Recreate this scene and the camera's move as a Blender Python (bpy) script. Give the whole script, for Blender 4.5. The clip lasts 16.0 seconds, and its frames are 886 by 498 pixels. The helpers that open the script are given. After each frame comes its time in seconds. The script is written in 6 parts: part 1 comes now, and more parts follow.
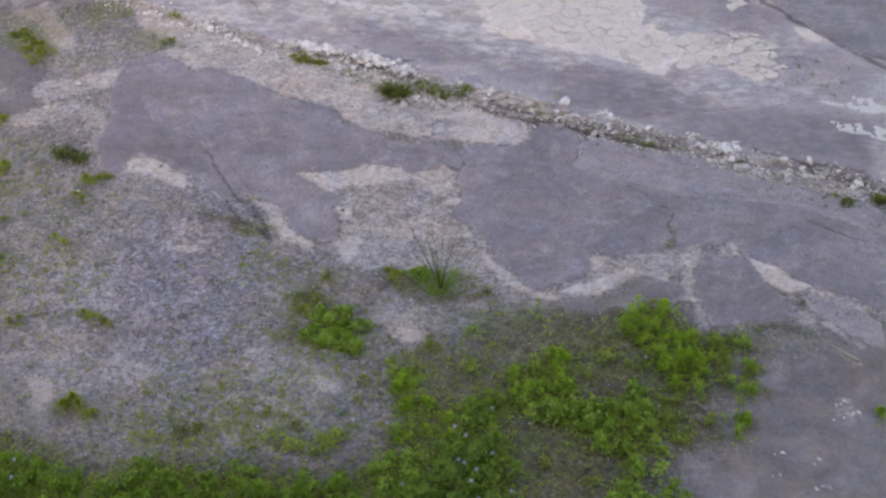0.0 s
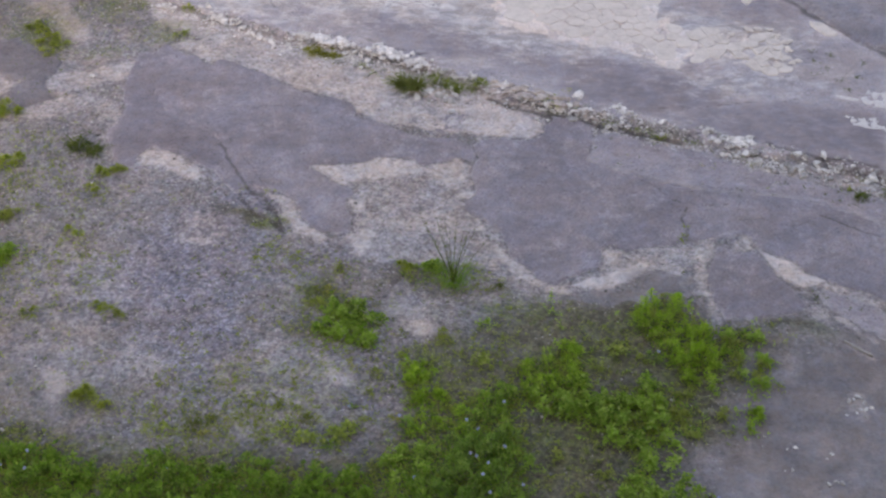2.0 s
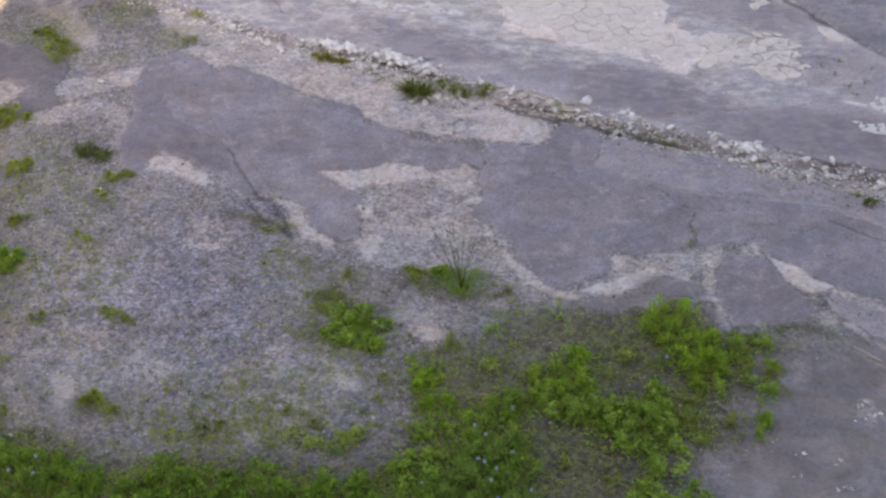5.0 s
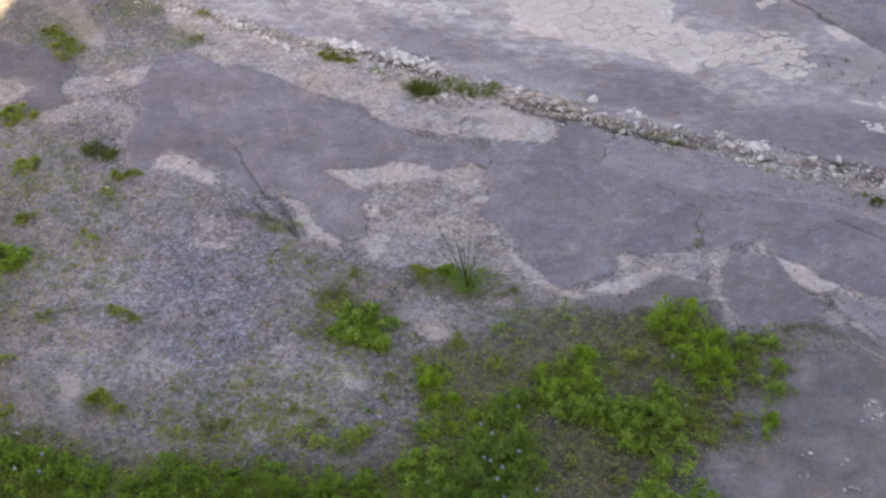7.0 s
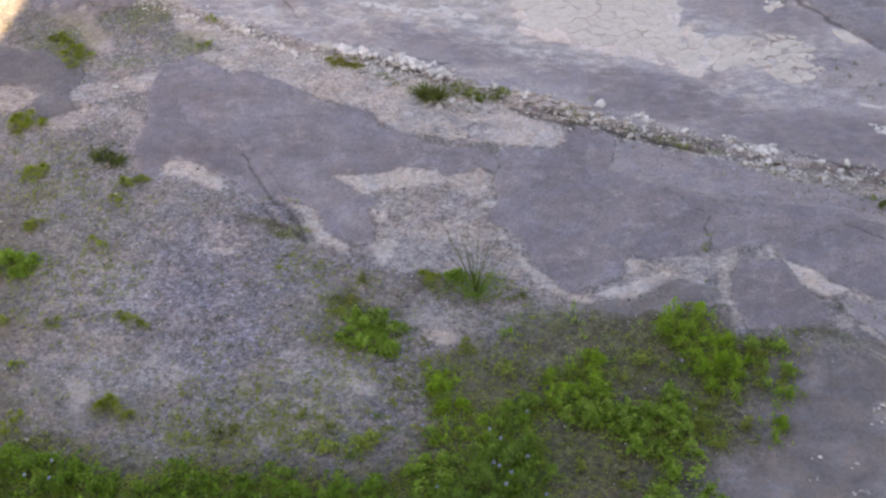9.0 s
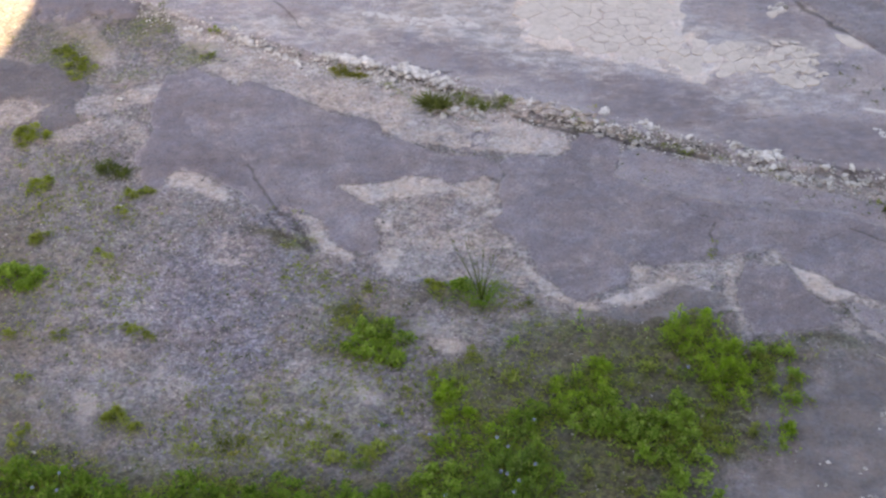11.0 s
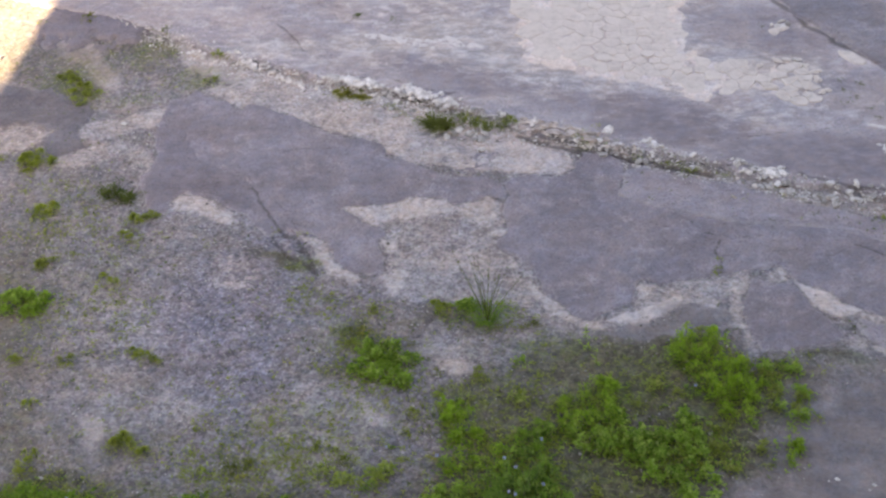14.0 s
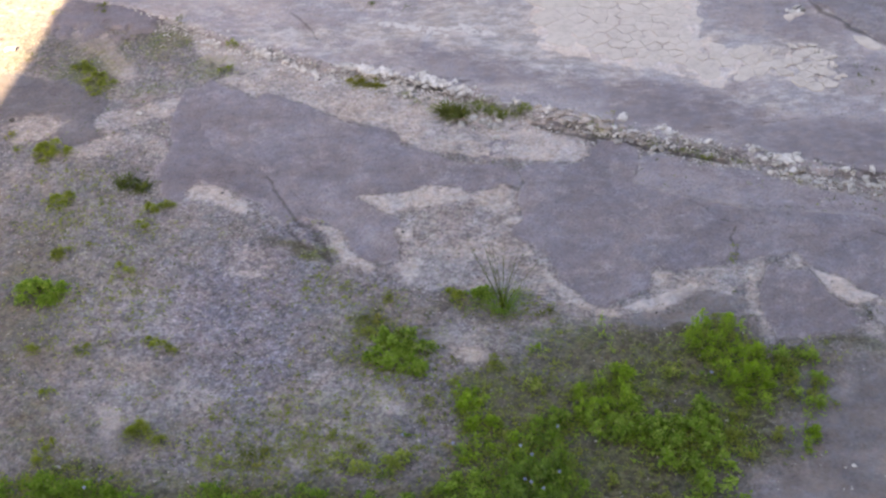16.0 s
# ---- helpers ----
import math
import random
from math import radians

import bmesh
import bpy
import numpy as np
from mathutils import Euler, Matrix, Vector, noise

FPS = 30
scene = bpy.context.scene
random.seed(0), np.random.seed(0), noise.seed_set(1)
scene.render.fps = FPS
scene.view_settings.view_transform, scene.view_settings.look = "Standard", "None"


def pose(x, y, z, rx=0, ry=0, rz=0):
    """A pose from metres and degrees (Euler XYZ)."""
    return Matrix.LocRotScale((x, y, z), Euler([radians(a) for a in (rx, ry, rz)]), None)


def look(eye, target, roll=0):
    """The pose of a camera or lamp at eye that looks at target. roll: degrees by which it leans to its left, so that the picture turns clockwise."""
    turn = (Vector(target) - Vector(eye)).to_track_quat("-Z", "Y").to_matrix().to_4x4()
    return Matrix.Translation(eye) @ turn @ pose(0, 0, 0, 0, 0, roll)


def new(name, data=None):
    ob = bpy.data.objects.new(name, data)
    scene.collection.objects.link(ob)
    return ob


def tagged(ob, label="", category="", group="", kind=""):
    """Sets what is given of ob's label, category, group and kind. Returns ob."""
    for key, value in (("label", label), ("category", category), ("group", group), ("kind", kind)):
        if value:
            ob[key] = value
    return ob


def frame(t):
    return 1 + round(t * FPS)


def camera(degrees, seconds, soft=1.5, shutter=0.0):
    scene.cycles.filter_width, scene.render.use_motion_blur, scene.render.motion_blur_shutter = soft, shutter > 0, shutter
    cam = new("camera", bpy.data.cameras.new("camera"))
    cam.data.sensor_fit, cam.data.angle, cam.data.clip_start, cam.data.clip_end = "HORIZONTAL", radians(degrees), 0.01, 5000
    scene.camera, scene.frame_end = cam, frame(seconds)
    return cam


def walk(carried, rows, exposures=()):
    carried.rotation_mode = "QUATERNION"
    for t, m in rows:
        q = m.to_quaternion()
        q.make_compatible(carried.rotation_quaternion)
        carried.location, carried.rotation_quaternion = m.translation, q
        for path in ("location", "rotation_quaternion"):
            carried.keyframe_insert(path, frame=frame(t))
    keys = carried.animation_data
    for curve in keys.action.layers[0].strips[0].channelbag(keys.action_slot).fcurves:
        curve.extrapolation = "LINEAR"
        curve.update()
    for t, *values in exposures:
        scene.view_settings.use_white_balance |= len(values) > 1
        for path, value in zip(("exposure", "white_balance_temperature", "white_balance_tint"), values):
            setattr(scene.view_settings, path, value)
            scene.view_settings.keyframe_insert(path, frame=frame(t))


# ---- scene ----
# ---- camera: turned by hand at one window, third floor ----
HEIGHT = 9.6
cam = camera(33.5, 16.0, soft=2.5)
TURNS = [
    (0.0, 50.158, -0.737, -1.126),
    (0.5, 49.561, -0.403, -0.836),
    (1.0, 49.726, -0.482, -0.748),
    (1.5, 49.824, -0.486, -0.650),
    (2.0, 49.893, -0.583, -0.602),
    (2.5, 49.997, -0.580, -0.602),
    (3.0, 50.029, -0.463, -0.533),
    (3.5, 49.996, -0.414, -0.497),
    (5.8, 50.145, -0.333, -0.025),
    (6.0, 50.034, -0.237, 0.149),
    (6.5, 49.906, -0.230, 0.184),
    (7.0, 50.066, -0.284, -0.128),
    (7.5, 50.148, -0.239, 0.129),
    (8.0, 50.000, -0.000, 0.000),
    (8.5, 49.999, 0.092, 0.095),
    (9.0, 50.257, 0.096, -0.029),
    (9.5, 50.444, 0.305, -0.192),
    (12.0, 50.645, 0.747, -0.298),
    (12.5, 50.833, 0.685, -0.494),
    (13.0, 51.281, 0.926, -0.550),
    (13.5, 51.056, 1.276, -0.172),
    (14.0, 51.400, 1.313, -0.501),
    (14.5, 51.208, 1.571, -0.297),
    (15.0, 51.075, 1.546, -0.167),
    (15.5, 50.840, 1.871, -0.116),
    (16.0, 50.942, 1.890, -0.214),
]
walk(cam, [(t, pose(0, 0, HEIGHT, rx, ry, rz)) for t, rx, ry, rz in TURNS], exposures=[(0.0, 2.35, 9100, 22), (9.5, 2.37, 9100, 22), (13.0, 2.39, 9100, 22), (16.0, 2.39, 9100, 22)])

# ---- world, sun ----
SUN_AZ, SUN_EL = radians(187.2), radians(38.0)   # compass bearing the sun stands at (clockwise from +y), and its height
world = bpy.data.worlds.new("sky")
scene.world = world
world.use_nodes = True
wn = world.node_tree.nodes
sky = wn.new("ShaderNodeTexSky")
sky.sky_type, sky.sun_disc = "NISHITA", False
sky.sun_elevation, sky.sun_rotation = SUN_EL, SUN_AZ
sky.air_density, sky.dust_density, sky.ozone_density = 1.0, 1.5, 1.0
wn["Background"].inputs["Strength"].default_value = 0.1
world.node_tree.links.new(sky.outputs[0], wn["Background"].inputs["Color"])
sun_at = Vector((math.sin(SUN_AZ) * math.cos(SUN_EL), math.cos(SUN_AZ) * math.cos(SUN_EL), math.sin(SUN_EL)))
sun = new("sun", bpy.data.lights.new("sun", "SUN"))
sun.data.energy, sun.data.angle, sun.data.color = 5.0, radians(0.53), (1.0, 0.87, 0.6)
sun.matrix_world = look(sun_at * 80, (0, 0, 0))


# ---- materials ----
class Mat:
    """A node material with short ways to add nodes."""

    def __init__(self, name, rough=0.9, spec=0.25):
        self.mat = bpy.data.materials.new(name)
        self.mat.use_nodes = True
        self.nt = self.mat.node_tree
        self.bsdf = self.nt.nodes["Principled BSDF"]
        self.bsdf.inputs["Roughness"].default_value = rough
        self.bsdf.inputs["Specular IOR Level"].default_value = spec
        self.pos = self.nt.nodes.new("ShaderNodeNewGeometry").outputs["Position"]
        self.heights = []

    def put(self, sock, value):
        if isinstance(value, bpy.types.NodeSocket):
            self.nt.links.new(value, sock)
        elif isinstance(value, (tuple, list)):
            sock.default_value = (*value, 1) if len(value) == 3 and len(sock.default_value) == 4 else value
        else:
            sock.default_value = value

    def math(self, op, a, b=0.0, c=0.0, clamp=False):
        n = self.nt.nodes.new("ShaderNodeMath")
        n.operation, n.use_clamp = op, clamp
        for s, v in zip(n.inputs, (a, b, c)):
            self.put(s, v)
        return n.outputs[0]

    def step(self, v, lo, hi, a=0.0, b=1.0):
        n = self.nt.nodes.new("ShaderNodeMapRange")
        n.interpolation_type = "SMOOTHSTEP"
        for s, x in zip(n.inputs, (v, lo, hi, a, b)):
            self.put(s, x)
        return n.outputs[0]

    def noise(self, scale, detail=4.0, rough=0.55, warp=0.0, stretch=None):
        n = self.nt.nodes.new("ShaderNodeTexNoise")
        n.inputs["Scale"].default_value, n.inputs["Detail"].default_value = scale, detail
        n.inputs["Roughness"].default_value, n.inputs["Distortion"].default_value = rough, warp
        src = self.pos
        if stretch:
            m = self.nt.nodes.new("ShaderNodeMapping")
            m.inputs["Rotation"].default_value[2] = stretch[0]
            m.inputs["Scale"].default_value = (stretch[1], stretch[2], 1)
            self.nt.links.new(src, m.inputs["Vector"])
            src = m.outputs[0]
        self.nt.links.new(src, n.inputs["Vector"])
        return n.outputs["Fac"]

    def cells(self, scale, out="Color", feature="F1", rand=1.0):
        n = self.nt.nodes.new("ShaderNodeTexVoronoi")
        n.feature = feature
        n.inputs["Scale"].default_value, n.inputs["Randomness"].default_value = scale, rand
        self.nt.links.new(self.pos, n.inputs["Vector"])
        return n.outputs[out]

    def attr(self, name):
        n = self.nt.nodes.new("ShaderNodeAttribute")
        n.attribute_name = name
        return n.outputs["Fac"]

    def mix(self, f, a, b, kind="MIX"):
        n = self.nt.nodes.new("ShaderNodeMix")
        n.data_type, n.blend_type = "RGBA", kind
        for s, v in zip((n.inputs[0], n.inputs[6], n.inputs[7]), (f, a, b)):
            self.put(s, v)
        return n.outputs[2]

    def grey(self, v):
        n = self.nt.nodes.new("ShaderNodeCombineColor")
        for s in n.inputs:
            self.put(s, v)
        return n.outputs[0]

    def random(self):
        return self.nt.nodes.new("ShaderNodeObjectInfo").outputs["Random"]

    def island(self):
        return self.nt.nodes.new("ShaderNodeNewGeometry").outputs["Random Per Island"]

    def tinted(self, col, much):
        """Blotches of rusty, bluish, lighter and darker old surface, at two scales."""
        warm = self.math("ADD", self.math("MULTIPLY", self.noise(1.7, 5, 0.7, 0.4), 0.6), self.math("MULTIPLY", self.noise(9.5, 4, 0.7, 0.3), 0.4))
        col = self.mix(1.0, col, self.mix(self.step(warm, 0.36, 0.64), (1 - much * 0.7, 1 - much * 0.2, 1 + much), (1 + much, 1 - much * 0.15, 1 - much * 0.7)), "MULTIPLY")
        deep = self.noise(3.6, 6, 0.75, 0.6)
        return self.mix(1.0, col, self.grey(self.step(deep, 0.32, 0.68, 1 - 1.6 * much, 1 + 1.6 * much)), "MULTIPLY")

    def finish(self, colour, height=None, depth=0.004, strength=0.6, rough=None):
        self.put(self.bsdf.inputs["Base Color"], colour)
        if rough is not None:
            self.put(self.bsdf.inputs["Roughness"], rough)
        if height is not None:
            b = self.nt.nodes.new("ShaderNodeBump")
            b.inputs["Strength"].default_value, b.inputs["Distance"].default_value = strength, depth
            self.put(b.inputs["Height"], height)
            self.nt.links.new(b.outputs[0], self.bsdf.inputs["Normal"])
        return self.mat


def base_material():
    """Old worn surface: grey grit with drifts of pale sand, dark soil and moss."""
    m = Mat("worn_grit_ground")
    big, mid, fine = m.noise(0.9, 5), m.noise(5, 6, 0.7), m.noise(32, 4, 0.75)
    blot = m.noise(17, 5, 0.75, 0.15)
    mott = m.math("SUBTRACT", m.math("ADD", m.math("MULTIPLY", mid, 0.9), m.math("ADD", m.math("MULTIPLY", blot, 1.1), m.math("MULTIPLY", fine, 0.6))), 1.3)
    grey = m.mix(m.step(mott, -0.25, 0.25), (0.112, 0.105, 0.104), (0.19, 0.18, 0.176))
    grey = m.mix(m.step(big, 0.35, 0.65, 0.0, 0.45), grey, (0.215, 0.202, 0.19))
    grey = m.mix(m.step(m.math("MULTIPLY_ADD", mott, 0.6, m.attr("cool")), 0.2, 0.8, 0.0, 0.85), grey, m.mix(m.step(mott, -0.25, 0.25), (0.108, 0.104, 0.119), (0.214, 0.206, 0.227)))
    sand = m.step(m.math("MULTIPLY_ADD", mott, 1.1, m.attr("sand")), 0.1, 1.0)
    sandy = m.mix(m.step(mott, -0.2, 0.25), (0.305, 0.277, 0.253), (0.388, 0.356, 0.328))
    col = m.mix(sand, grey, sandy)
    col = m.mix(m.step(m.math("MULTIPLY_ADD", mott, 0.8, m.attr("sand")), 0.7, 1.15, 0.0, 0.75), col, (0.475, 0.435, 0.40))
    pale = m.step(m.cells(26, "Distance"), 0.10, 0.34, 1.0, 0.0)
    pale = m.math("MULTIPLY", pale, m.step(blot, 0.48, 0.62))
    pale = m.math("MULTIPLY", pale, m.math("SUBTRACT", 0.65, m.attr("smooth")), clamp=True)
    col = m.mix(pale, col, (0.37, 0.347, 0.328))
    soil = m.step(m.math("MULTIPLY_ADD", mott, 0.9, m.attr("soil")), 0.12, 0.75)
    col = m.mix(m.math("MULTIPLY", soil, 0.9), col, m.mix(m.step(mott, -0.3, 0.3), (0.046, 0.044, 0.026), (0.112, 0.106, 0.066)))
    moss = m.step(m.math("MULTIPLY_ADD", mott, 1.5, m.attr("moss")), 0.25, 0.9)
    col = m.mix(m.math("MULTIPLY", moss, 0.6), col, m.mix(fine, (0.05, 0.075, 0.012), (0.13, 0.165, 0.03)))
    smooth = m.attr("smooth")
    even = m.mix(m.step(big, 0.35, 0.7), (0.148, 0.138, 0.136), (0.21, 0.196, 0.192))
    even = m.mix(m.step(m.noise(2.2, 5, 0.6), 0.5, 0.75, 0.0, 0.5), even, (0.27, 0.262, 0.262))
    col = m.mix(m.step(m.math("MULTIPLY_ADD", mott, 0.5, smooth), 0.3, 0.75, 0.0, 0.92), col, even)
    col = m.mix(m.math("MULTIPLY", sand, m.math("MULTIPLY", smooth, 0.8, clamp=True)), col, sandy)
    hue = m.nt.nodes.new("ShaderNodeHueSaturation")
    hue.inputs["Saturation"].default_value = 0.15
    m.put(hue.inputs["Color"], m.mix(0.35, m.cells(30), m.cells(70)))
    grain = m.math("SUBTRACT", m.math("MULTIPLY_ADD", smooth, -0.3, 0.48), m.math("MULTIPLY", sand, 0.25), clamp=True)
    col = m.mix(grain, col, hue.outputs[0], "OVERLAY")
    # dark fill of the cracks, and the shade painted below the kerb step
    col = m.mix(m.step(m.attr("crack"), 0.45, 0.95, 0.0, 0.75), col, (0.055, 0.05, 0.043))
    col = m.tinted(col, 0.09)
    flecks = m.noise(13, 4, 0.7, 0.5)
    col = m.mix(m.math("MULTIPLY", m.math("MULTIPLY_ADD", sand, -0.75, 1.0), m.math("MULTIPLY_ADD", smooth, -0.85, 1.0), clamp=True), col, m.mix(1.0, m.mix(1.0, col, m.grey(m.step(flecks, 0.36, 0.64, 0.82, 1.28)), "MULTIPLY"), m.grey(m.step(m.noise(31, 3, 0.7), 0.36, 0.64, 0.84, 1.22)), "MULTIPLY"))
    h = m.math("ADD", m.math("MULTIPLY", mott, 1.2), m.math("MULTIPLY", m.cells(38, "Distance"), -0.8))
    return m.finish(col, h, 0.010, 0.65)


def asphalt_material(name, dark, light, dust=0.5, pale=(0.36, 0.346, 0.337), grain=(0.0, 1.0, 1.0), fade=0.035):
    """Worn asphalt: fine grain, faint stains, dust that gathers at the broken edge."""
    m = Mat(name, 0.85, 0.3)
    big, mid, fine = m.noise(1.1, 5, 0.6, 0.0, grain), m.noise(7, 6, 0.68, 0.3, grain), m.noise(50, 4, 0.75)
    mott = m.math("SUBTRACT", m.math("ADD", mid, m.math("MULTIPLY", fine, 0.7)), 0.85)
    col = m.mix(m.step(big, 0.3, 0.7), dark, light)
    col = m.mix(m.step(mott, -0.05, 0.3, 0.0, 0.45), col, tuple(c * 1.3 for c in light))
    col = m.mix(m.step(mott, -0.32, -0.08, 0.5, 0.0), col, tuple(c * 0.72 for c in dark))
    stain = m.math("MULTIPLY_ADD", mott, 0.5, m.noise(2.4, 6, 0.7, 0.5, grain))
    col = m.mix(m.step(stain, 0.52, 0.74, 0.0, 0.7 * dust), col, pale)
    hue = m.nt.nodes.new("ShaderNodeHueSaturation")
    hue.inputs["Saturation"].default_value = 0.12
    m.put(hue.inputs["Color"], m.cells(62, "Color"))
    col = m.mix(0.28, col, hue.outputs[0], "OVERLAY")
    scuff = m.step(m.noise(7, 4, 0.65, 0.8, (0.2, 0.7, 2.0)), 0.62, 0.74, 0.0, 0.45)
    col = m.mix(scuff, col, tuple(c * 0.55 for c in dark))
    pits = m.step(m.noise(22, 3, 0.6), 0.63, 0.72, 0.0, 0.6)
    col = m.mix(pits, col, (0.07, 0.067, 0.066))
    edge = m.math("MULTIPLY_ADD", mott, 0.12 + fade, m.attr("edge"))
    col = m.mix(m.step(edge, -fade, 0.02, 0.0, 0.8), col, m.mix(m.step(mott, -0.2, 0.2), (0.2, 0.195, 0.195), pale))
    bare = m.step(m.math("MULTIPLY_ADD", mott, 0.7, m.attr("wash")), 0.15, 0.95, 0.0, 0.9)
    col = m.mix(bare, col, m.mix(m.step(mid, 0.35, 0.65), (0.168, 0.153, 0.167), (0.232, 0.213, 0.226)))
    sand = m.step(m.math("MULTIPLY_ADD", mott, 1.3, m.attr("sand")), 0.3, 1.0, 0.0, 0.9)
    col = m.mix(sand, col, m.mix(m.step(mott, -0.2, 0.25), (0.27, 0.258, 0.243), tuple(1.25 * c for c in pale)))
    col = m.mix(m.step(m.attr("crack"), 0.4, 0.95, 0.0, 0.7), col, (0.06, 0.056, 0.048))
    col = m.tinted(col, 0.07)
    h = m.math("ADD", m.math("MULTIPLY", fine, 0.7), m.math("MULTIPLY", mid, 1.5))
    return m.finish(col, h, 0.006, 0.6)


def stone_material(name, a, b, by="object", dirt=0.55):
    m = Mat(name, 0.85, 0.3)
    r = m.random() if by == "object" else m.island()
    col = m.mix(r, a, b)
    mid, fine = m.noise(9, 5, 0.65), m.noise(60, 3, 0.7)
    col = m.mix(m.step(mid, 0.42, 0.72, 0.0, dirt), col, tuple(0.6 * c for c in a))
    col = m.mix(m.step(fine, 0.45, 0.75, 0.0, 0.4), col, tuple(min(0.8, 1.2 * c) for c in b))
    return m.finish(col, m.math("ADD", mid, fine), 0.008, 0.6)


def leaf_material(name, dark, light, dry):
    """Leaves: each its own tone, thin enough to glow a little against the light."""
    m = Mat(name, 0.75, 0.12)
    col = m.mix(m.island(), dark, light)
    col = m.mix(m.step(m.noise(3.0, 3), 0.35, 0.7, 0.0, 0.6), col, tuple(1.2 * c for c in light))
    col = m.mix(m.step(m.noise(11.0, 3, 0.6), 0.40, 0.58, 0.25, 0.0), col, tuple(0.7 * c for c in dark))
    n = m.nt.nodes.new("ShaderNodeMath")
    n.operation = "POWER"
    m.put(n.inputs[0], m.island())
    n.inputs[1].default_value = 5.0
    col = m.mix(m.math("MULTIPLY", n.outputs[0], 0.8), col, dry)
    col = m.mix(m.step(m.random(), 0.0, 1.0, 0.0, 0.3), col, tuple(0.7 * a + 0.3 * b for a, b in zip(light, dry)))
    m.finish(col)
    t = m.nt.nodes.new("ShaderNodeBsdfTranslucent")
    m.put(t.inputs["Color"], col)
    mx = m.nt.nodes.new("ShaderNodeMixShader")
    mx.inputs[0].default_value = 0.3
    out = m.nt.nodes["Material Output"]
    m.nt.links.new(m.bsdf.outputs[0], mx.inputs[1])
    m.nt.links.new(t.outputs[0], mx.inputs[2])
    m.nt.links.new(mx.outputs[0], out.inputs["Surface"])
    return m.mat


def plain_material(name, colour, rough=0.7, scale=20.0, vary=0.25):
    m = Mat(name, rough, 0.3)
    n = m.noise(scale, 4)
    return m.finish(m.mix(n, tuple(c * (1 - vary) for c in colour), tuple(min(1, c * (1 + vary)) for c in colour)), n, 0.003, 0.3)


M_GROUND = base_material()
M_ASPHALT = asphalt_material("grey_asphalt", (0.153, 0.140, 0.151), (0.212, 0.195, 0.207), 0.5)
M_MOSSY = asphalt_material("mossy_asphalt", (0.105, 0.098, 0.102), (0.145, 0.136, 0.14), 0.4, (0.26, 0.25, 0.245))
M_UPPER = asphalt_material("dusty_pavement_asphalt", (0.215, 0.197, 0.207), (0.328, 0.305, 0.304), 1.1, (0.44, 0.415, 0.395), (0.22, 0.72, 1.3))
M_DARK = asphalt_material("dark_asphalt", (0.15, 0.143, 0.155), (0.20, 0.191, 0.203), 0.4, (0.36, 0.345, 0.33), (0.22, 0.6, 1.4), 0.012)
M_STAINED = asphalt_material("stained_asphalt", (0.128, 0.118, 0.13), (0.172, 0.159, 0.172), 0.2, (0.2, 0.185, 0.198), (0.1, 0.8, 1.3), 0.10)
M_CRUST = asphalt_material("cream_crust", (0.45, 0.406, 0.367), (0.535, 0.488, 0.443), 0.6, (0.54, 0.494, 0.449), (0.1, 0.8, 1.3), 0.05)
M_DUST = asphalt_material("cream_dust", (0.34, 0.312, 0.295), (0.43, 0.397, 0.377), 0.7, (0.46, 0.43, 0.41), (0.1, 0.8, 1.3), 0.12)
M_PALE = asphalt_material("pale_dusty_asphalt", (0.19, 0.175, 0.188), (0.255, 0.236, 0.248), 0.7, (0.36, 0.342, 0.335), (0.1, 0.8, 1.3), 0.12)
M_CREAM = stone_material("cream_concrete", (0.53, 0.484, 0.442), (0.575, 0.528, 0.484), "object", 0.5)
M_RUBBLE = stone_material("pale_rubble", (0.22, 0.21, 0.195), (0.7, 0.685, 0.66), "object", 0.7)
M_KERB = stone_material("whitewashed_kerb", (0.46, 0.445, 0.425), (0.72, 0.705, 0.69), "object", 0.75)
M_BEIGE = stone_material("beige_kerb", (0.33, 0.285, 0.26), (0.56, 0.51, 0.475), "object", 0.8)
M_GRAVEL = stone_material("grey_gravel", (0.08, 0.076, 0.072), (0.46, 0.44, 0.415), "island")
M_PAINT = plain_material("worn_white_paint", (0.53, 0.515, 0.505), 0.8, 30)
M_LEAF = leaf_material("fresh_leaf", (0.066, 0.14, 0.015), (0.215, 0.40, 0.038), (0.40, 0.45, 0.16))
M_LIME = leaf_material("lime_leaf", (0.090, 0.185, 0.013), (0.25, 0.455, 0.032), (0.36, 0.42, 0.11))
M_STRIP = leaf_material("coarse_strip_leaf", (0.042, 0.105, 0.010), (0.15, 0.305, 0.027), (0.26, 0.31, 0.09))
M_DEEP = leaf_material("deep_herb_leaf", (0.058, 0.13, 0.018), (0.175, 0.335, 0.045), (0.26, 0.31, 0.12))
M_ROSETTE = leaf_material("rosette_leaf", (0.105, 0.165, 0.026), (0.28, 0.38, 0.07), (0.38, 0.38, 0.14))
M_YELLOW = leaf_material("yellow_green_leaf", (0.15, 0.165, 0.03), (0.30, 0.31, 0.06), (0.42, 0.37, 0.12))
M_FUZZ = leaf_material("soft_yellow_leaf", (0.13, 0.18, 0.022), (0.285, 0.375, 0.048), (0.40, 0.39, 0.14))
M_HERB = leaf_material("herb_leaf", (0.060, 0.138, 0.013), (0.19, 0.365, 0.034), (0.32, 0.37, 0.12))
M_OLIVE = leaf_material("olive_leaf", (0.07, 0.092, 0.02), (0.155, 0.195, 0.036), (0.2, 0.18, 0.07))
M_DRAB = leaf_material("drab_leaf", (0.105, 0.145, 0.02), (0.235, 0.305, 0.045), (0.34, 0.33, 0.15))
M_DARKLEAF = leaf_material("dark_leaf", (0.045, 0.075, 0.014), (0.10, 0.15, 0.025), (0.17, 0.15, 0.06))
